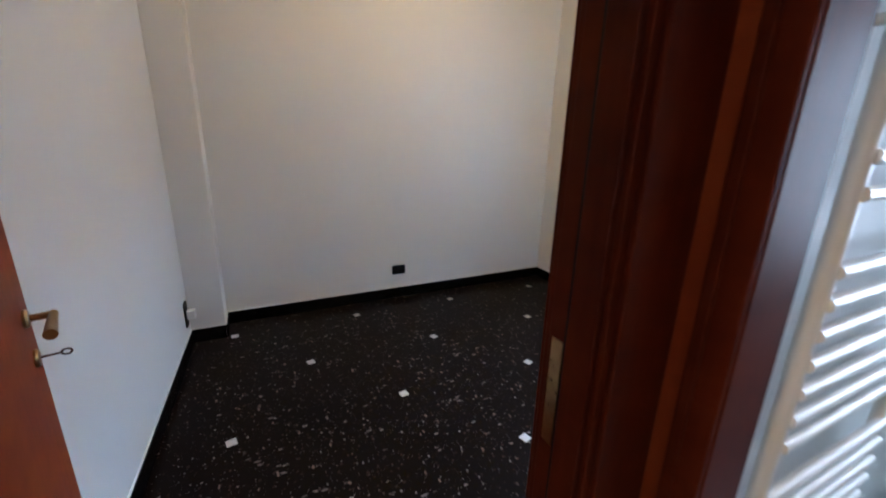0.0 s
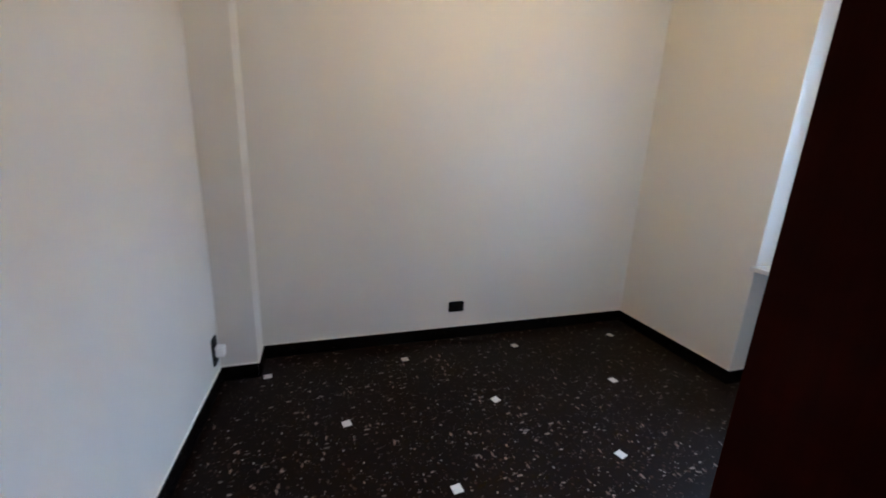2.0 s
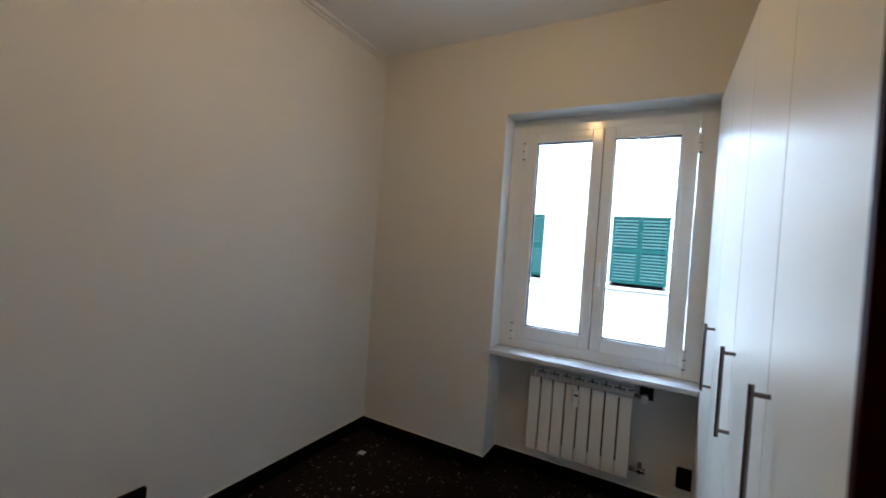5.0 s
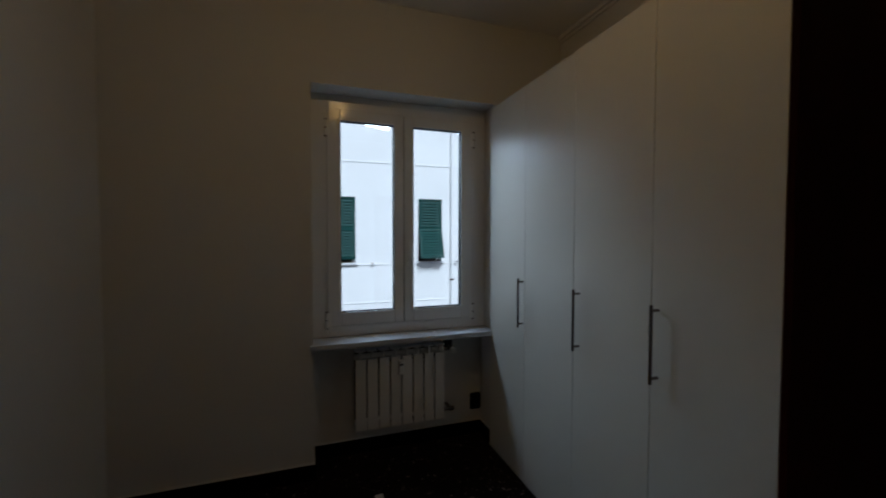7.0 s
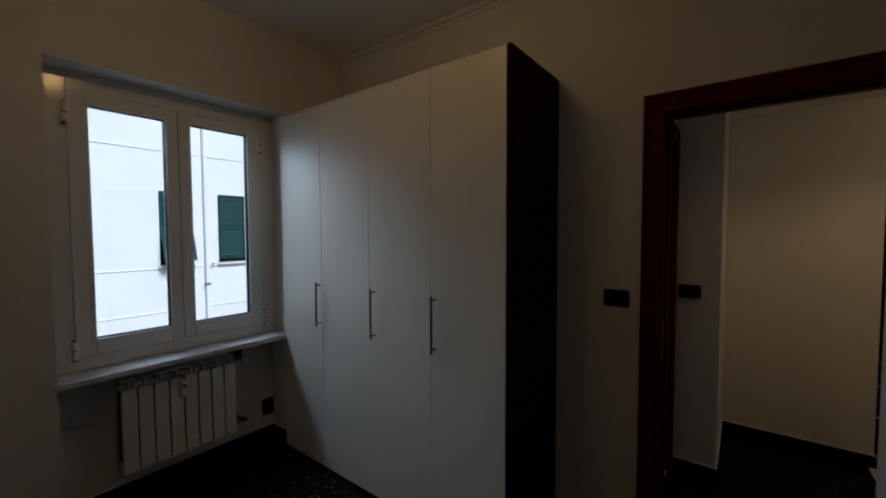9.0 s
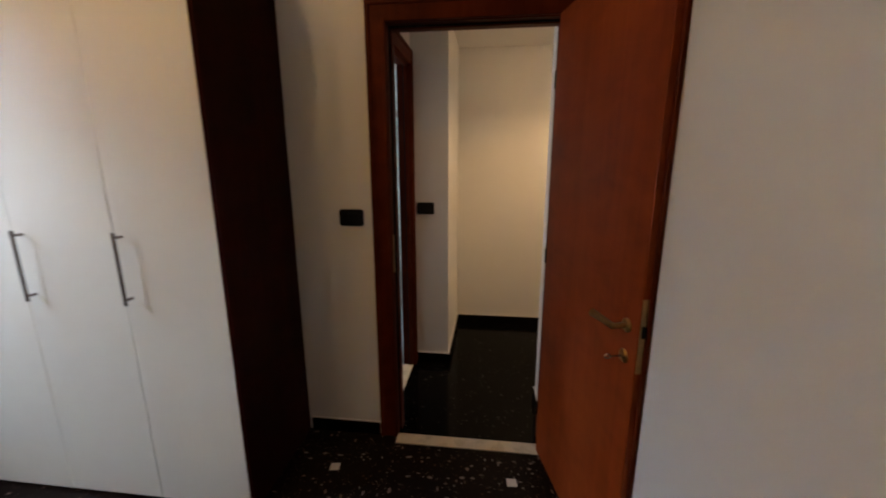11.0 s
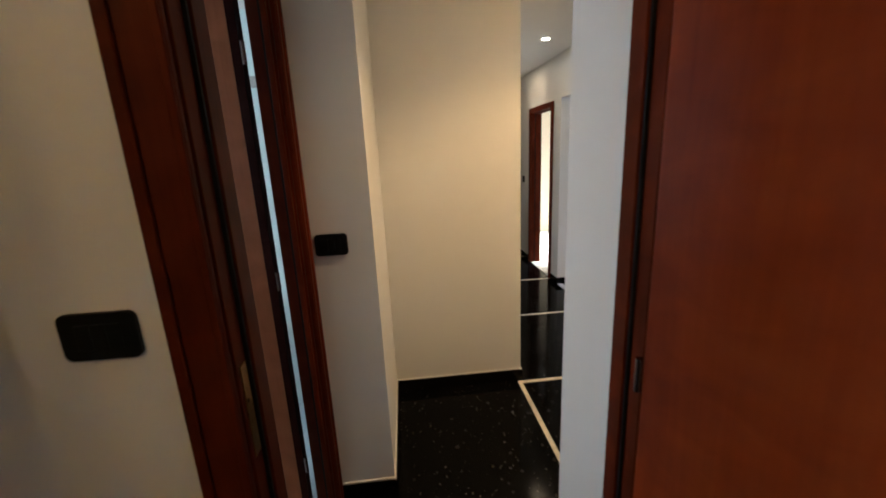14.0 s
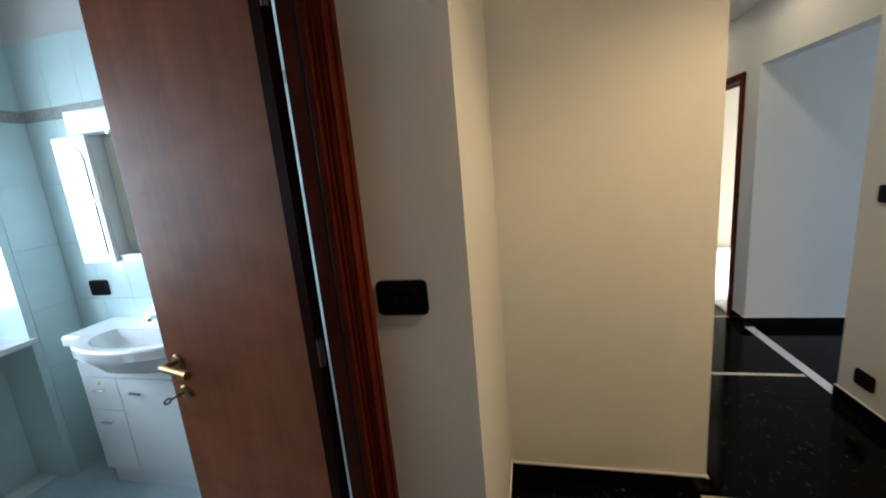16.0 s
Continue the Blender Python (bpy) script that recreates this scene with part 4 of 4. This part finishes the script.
# mirror cabinet: a side locker with an arched mirror door, a set-back mirror, a light canopy
MX0, MX1, MZ0, MZ1, MYF = -1.815, -1.05, 1.145, 1.735, 1.465
mc = thing("mirror_cabinet", pose(0, 0, 0), "white mirror cabinet with an arched mirror door", "mirror cabinet")
boxes("locker", LACQUER, mc, (MX0, MX0 + 0.20, MYF + 0.018, BYF - 0.012, MZ0, MZ1), bevel=0.003)
ld = boxes("door", LACQUER, mc, (MX0, MX0 + 0.20, MYF, MYF + 0.017, MZ0, MZ1), bevel=0.003)
bm = bmesh.new()
cx, r = MX0 + 0.10, 0.062
prism(bm, [(cx + r * math.cos(radians(a)), MZ1 - 0.11 + r * math.sin(radians(a))) for a in range(0, 181, 12)] + [(cx - r, MZ0 + 0.045), (cx + r, MZ0 + 0.045)], MYF - 0.003, MYF + 0.002)
part("arched_mirror", bm, MIRROR, ld, "arched mirror panel")
bm = bmesh.new()
arch = [Vector((cx + (r + 0.003) * math.cos(radians(a)), MYF - 0.002, MZ1 - 0.11 + (r + 0.003) * math.sin(radians(a)))) for a in range(0, 181, 12)]
arch = [Vector((cx + r + 0.003, MYF - 0.002, MZ0 + 0.042))] + arch + [Vector((cx - r - 0.003, MYF - 0.002, MZ0 + 0.042))]
for a, b in zip(arch, arch[1:] + arch[:1]):
    rod(bm, a, b, 0.003, sides=6)
part("mirror_trim", bm, STEEL, ld, "thin grey rim round the arched mirror", True)
rods("knob", CHROME, ld, ((MX0 + 0.185, MYF - 0.018, 1.44), (MX0 + 0.185, MYF, 1.44), 0.007))
boxes("back_panel", LACQUER, mc, (MX0 + 0.20, MX1, BYF - 0.045, BYF - 0.012, MZ0 + 0.03, MZ1), bevel=0.002)
# the set-back mirror as two cream panels, reflection painted rather than traced
for x0, x1 in ((MX0 + 0.205, MX0 + 0.372), (MX0 + 0.375, MX1 - 0.015)):
    boxes("inner_mirror", MIRROR_CREAM, mc, (x0, x1, BYF - 0.058, BYF - 0.045, MZ0 + 0.035, MZ1 - 0.02), bevel=0.002, label="set-back mirror panel, its cream reflection put in as plain colour")
boxes("shelf", LACQUER, mc, (MX0 + 0.20, MX1, MYF + 0.02, BYF - 0.012, MZ0, MZ0 + 0.03), bevel=0.003)
boxes("light_canopy", LACQUER, mc, (MX0 + 0.15, MX1, MYF - 0.03, BYF - 0.012, MZ1 + 0.0, MZ1 + 0.10), bevel=0.006)
for dx in (0.33, 0.58):
    rods("canopy_lamp", CHROME, mc, ((MX0 + dx, MYF + 0.03, MZ1 - 0.008), (MX0 + dx, MYF + 0.03, MZ1 + 0.002), 0.028))
plate("wall_socket", pose(-1.93, BYF - 0.012, 0.985), "black wall socket on pale bathroom tiles", socket=True)

# ladder radiator on the bathroom's near wall
lr = thing("towel_radiator", pose(0, 0, 0), "white ladder towel radiator on the bathroom wall", "towel radiator")
for px in (-1.00, -0.44):
    rods("upright", ENAMEL, lr, ((px, WT + 0.05, 0.30), (px, WT + 0.05, 1.75), 0.016))
for i in range(22):
    z = 0.34 + i * 0.058 + (0.07 if i > 7 else 0) + (0.07 if i > 14 else 0)
    rods("rung", ENAMEL, lr, ((-1.00, WT + 0.062, z), (-0.44, WT + 0.062, z), 0.013), sides=10)
for px in (-1.00, -0.44):
    for z in (0.45, 1.6):
        rods("bracket", ENAMEL, lr, ((px, WT, z), (px, WT + 0.05, z), 0.009), sides=10)


# ---- outdoors ----
bm = bmesh.new(); box(bm, -400, 400, -400, 400, -9.3, -9.0)
structure("ground", bm, ASPHALT, "grey asphalt street far below the window", "ground")
FX = -10.0
fac = thing("apartment_building", pose(FX, 0, -9.0), "pale plastered apartment building with green shutters", "building")
WINS = [(-1.78, -0.58, 2), (1.07, 1.72, 1), (2.30, 3.45, 2), (-4.6, -3.4, 2), (5.2, 6.4, 2)]
ROWS = [0.79, -2.41, -5.61]
us = sorted({-14.0, 16.0, *[w[0] for w in WINS], *[w[1] for w in WINS]})
bm = bmesh.new()
hole = [(w[0], w[1], r + 9.0, r + 9.0 + 1.64) for w in WINS for r in ROWS]
zs = sorted({0.0, 14.2, *[h[2] for h in hole], *[h[3] for h in hole]})
for a, b in zip(us, us[1:]):
    for c, d in zip(zs, zs[1:]):
        if not any(h[0] < (a + b) / 2 < h[1] and h[2] < (c + d) / 2 < h[3] for h in hole):
            box(bm, -0.35, 0.0, a, b, c, d)
part("wall", bm, PLASTER, fac)
boxes("back_wall", PLASTER, fac, (-8, -0.35, -14, 16, 0, 14.2))
boxes("roof", TRIMSTONE, fac, (-8.3, 0.45, -14.3, 16.3, 14.2, 14.5), bevel=0.03)
for r in ROWS:
    boxes("string_course", PLASTER, fac, (0.0, 0.012, -14, 16, r + 9.0 - 0.075, r + 9.0 - 0.045), bevel=0.005)
    boxes("floor_band", PLASTER, fac, (0.0, 0.012, -14, 16, r + 9.0 - 1.05, r + 9.0 - 1.025), bevel=0.005)


boxes("floor_band", PLASTER, fac, (0.0, 0.012, -14, 16, 12.33, 12.355), bevel=0.005)


def shutter_leaf(parent, y0, y1, z0, z1, flap):
    """A louvred leaf on the facade; the lower flap may be pushed out."""
    bm = bmesh.new()
    zm = z0 + (z1 - z0) * 0.52

    def panel(a, b, tilt):
        n = max(5, int((b - a) / 0.080))
        def q(dx, y, z):
            return Vector((0.012 + dx + (b - z) * tilt, y, z))
        for ya, yb in ((y0, y0 + 0.05), (y1 - 0.05, y1)):
            vs = [bm.verts.new(q(dx, y, z)) for z in (a, b) for y in (ya, yb) for dx in (0, 0.035)]
            for f in ((0, 1, 3, 2), (4, 6, 7, 5), (0, 4, 5, 1), (2, 3, 7, 6), (0, 2, 6, 4), (1, 5, 7, 3)):
                bm.faces.new([vs[i] for i in f])
        for za, zb in ((a, a + 0.05), (b - 0.05, b)):
            vs = [bm.verts.new(q(dx, y, z)) for z in (za, zb) for y in (y0 + 0.05, y1 - 0.05) for dx in (0, 0.035)]
            for f in ((0, 1, 3, 2), (4, 6, 7, 5), (0, 4, 5, 1), (2, 3, 7, 6), (0, 2, 6, 4), (1, 5, 7, 3)):
                bm.faces.new([vs[i] for i in f])
        for i in range(n):
            z = a + 0.06 + (b - a - 0.12) * (i + 0.5) / n
            h = (b - a - 0.12) / n
            vs = [bm.verts.new(q(dx, y, zz)) for zz, dx in ((z - h * 0.45, 0.034), (z - h * 0.30, 0.034), (z + h * 0.5, 0.004), (z + h * 0.35, 0.004)) for y in (y0 + 0.05, y1 - 0.05)]
            for f in ((0, 1, 3, 2), (2, 3, 5, 4), (4, 5, 7, 6), (6, 7, 1, 0)):
                bm.faces.new([vs[k] for k in f])
    panel(zm, z1, 0.0)
    panel(z0 + (0.10 if flap else 0.0), zm, flap)
    return part("shutter", bm, GREEN, parent)


for r in ROWS:
    for k, (a, b, leaves) in enumerate(WINS):
        z0, z1 = r + 9.0, r + 9.0 + 1.64
        wn_ = boxes("window", GAP, fac, (-0.30, -0.27, a, b, z0, z1))
        boxes("sill", TRIMSTONE, wn_, (-0.25, 0.06, a - 0.05, b + 0.05, z0 - 0.06, z0), bevel=0.01)
        boxes("frame", PVC, wn_, (-0.27, -0.24, a, a + 0.06, z0, z1), (-0.27, -0.24, b - 0.06, b, z0, z1), (-0.27, -0.24, a + 0.06, b - 0.06, z1 - 0.06, z1))
        flap = 0.32 if (k == 1 and r == ROWS[0]) else 0.04
        w = (b - a) / leaves
        for i in range(leaves):
            shutter_leaf(fac, a + i * w + 0.005, a + (i + 1) * w - 0.005, z0, z1 + 0.02, flap)
        rods("shutter_stop", STEEL, fac, ((0.0, b + 0.42, z0 - 0.02), (0.09, b + 0.42, z0 - 0.02), 0.015), ((0.085, b + 0.38, z0 - 0.02), (0.085, b + 0.46, z0 - 0.02), 0.012), sides=8)
rods("downpipe", PLASTER, fac, ((0.05, 2.0, 0), (0.05, 2.0, 14.2), 0.036), label="white painted downpipe")
rods("pipe_clamp", STEEL, fac, *[((0.07, 1.94, r + 8.5), (0.07, 2.06, r + 8.5), 0.03) for r in ROWS], sides=8)
rods("downpipe", PLASTER, fac, ((0.06, -2.6, 0), (0.06, -2.6, 14.2), 0.04), label="white painted downpipe")

# ---- pale strips let into the hall floor ----
for d in ((CL - 0.026, CR - 0.012, 1.564, 1.592), (CL + 0.012, CR - 0.012, 2.605, 2.633), (CL + 0.012, CR - 0.012, 3.568, 3.596), (CL + 0.012, CR - 0.012, 4.60, 4.63), (CL - 0.026, CL, HY + 0.012, 1.564)):
    boxes("floor_strip", PALE, HALL_FLOOR, (*d, -0.01, 0.0012))
boxes("floor_strip", SILL, HALL_FLOOR, (CR, CR + 0.062, NY0 + 0.012, NY1 - 0.012, -0.01, 0.0012))

# ---- small white squares let into the bedroom floor ----
inset = None
for row in range(6):
    y = -2.50 + row * 0.560
    for col in range(5):
        x = 0.600 - col * 0.867 - (row % 2) * 0.430
        if not (XW + 0.1 < x < XR - 0.15) or (y > -0.62 and x < -0.45) or y > -0.1:
            continue
        if inset is None:
            bm = bmesh.new()
            box(bm, -0.023, 0.023, -0.023, 0.023, -0.006, 0.0012)
            inset = part("floor_inset", bm, INSET, FLOOR)
            ob = inset
        else:
            ob = new("floor_inset", inset.data)
            ob.parent = FLOOR
        ob.matrix_local = pose(x + random.uniform(-0.012, 0.012), y + random.uniform(-0.012, 0.012), 0, 0, 0, 8 + random.uniform(-10, 10))

# ---- bathroom tiles ----
def tile_mesh(w, h, material):
    bm = bmesh.new()
    box(bm, -w / 2 + 0.0004, w / 2 - 0.0004, 0.0, 0.011, -h / 2 + 0.0004, h / 2 - 0.0004, bevel=0.0007, segments=1)
    bmesh.ops.recalc_face_normals(bm, faces=bm.faces[:])
    me = bpy.data.meshes.new("tile")
    bm.to_mesh(me)
    bm.free()
    me.materials.append(material)
    return me


def lay(me, parent, m):
    ob = new("tile", me)
    ob.parent = parent
    ob.matrix_local = m


basin_wall, lining = bpy.data.objects["wall_bath_basin"], bpy.data.objects["wall_bath_lining"]
WTILE, BTILE = tile_mesh(0.2, 0.308, TILE), tile_mesh(0.2, 0.056, BORDER)
bands = [(0.154 + i * 0.308, WTILE) for i in range(6)] + [(1.876, BTILE), (2.058, WTILE)]
for z, me in bands:
    for i in range(10):
        x = BXW + 0.1 + i * 0.2
        if x < BX - BT - 0.05:
            lay(me, basin_wall, pose(x, BYF - 0.011, z))
for z, me in bands:
    for i in range(7):
        y = BYF - 0.111 - i * 0.2
        if y < WT + 0.05:
            continue
        if y - 0.1 < BW[1] - 0.02 and z < BW[3]:
            continue
        lay(me, lining, pose(BXW, y, z, 0, 0, 90))
boxes("reveal_tile", TILE, lining, (XN + 0.12, BXW, BW[1] - 0.008, BW[1] + 0.002, 0.0, BW[3]), bevel=0.002)
boxes("jamb_tile", TILE, lining, (BXW - 0.012, BXW, BW[1], BYF - 0.012 - 0.2, 0.0, BW[3]), bevel=0.002)
fme = tile_mesh(0.30, 0.30, FLOOR_TILE)
for i in range(7):
    for j in range(5):
        x, y = BX - BT - 0.15 - i * 0.30, WT + 0.15 + j * 0.30
        if y < BYF + 0.1:
            lay(fme, BATH_FLOOR, pose(x, y, -0.011, 90))
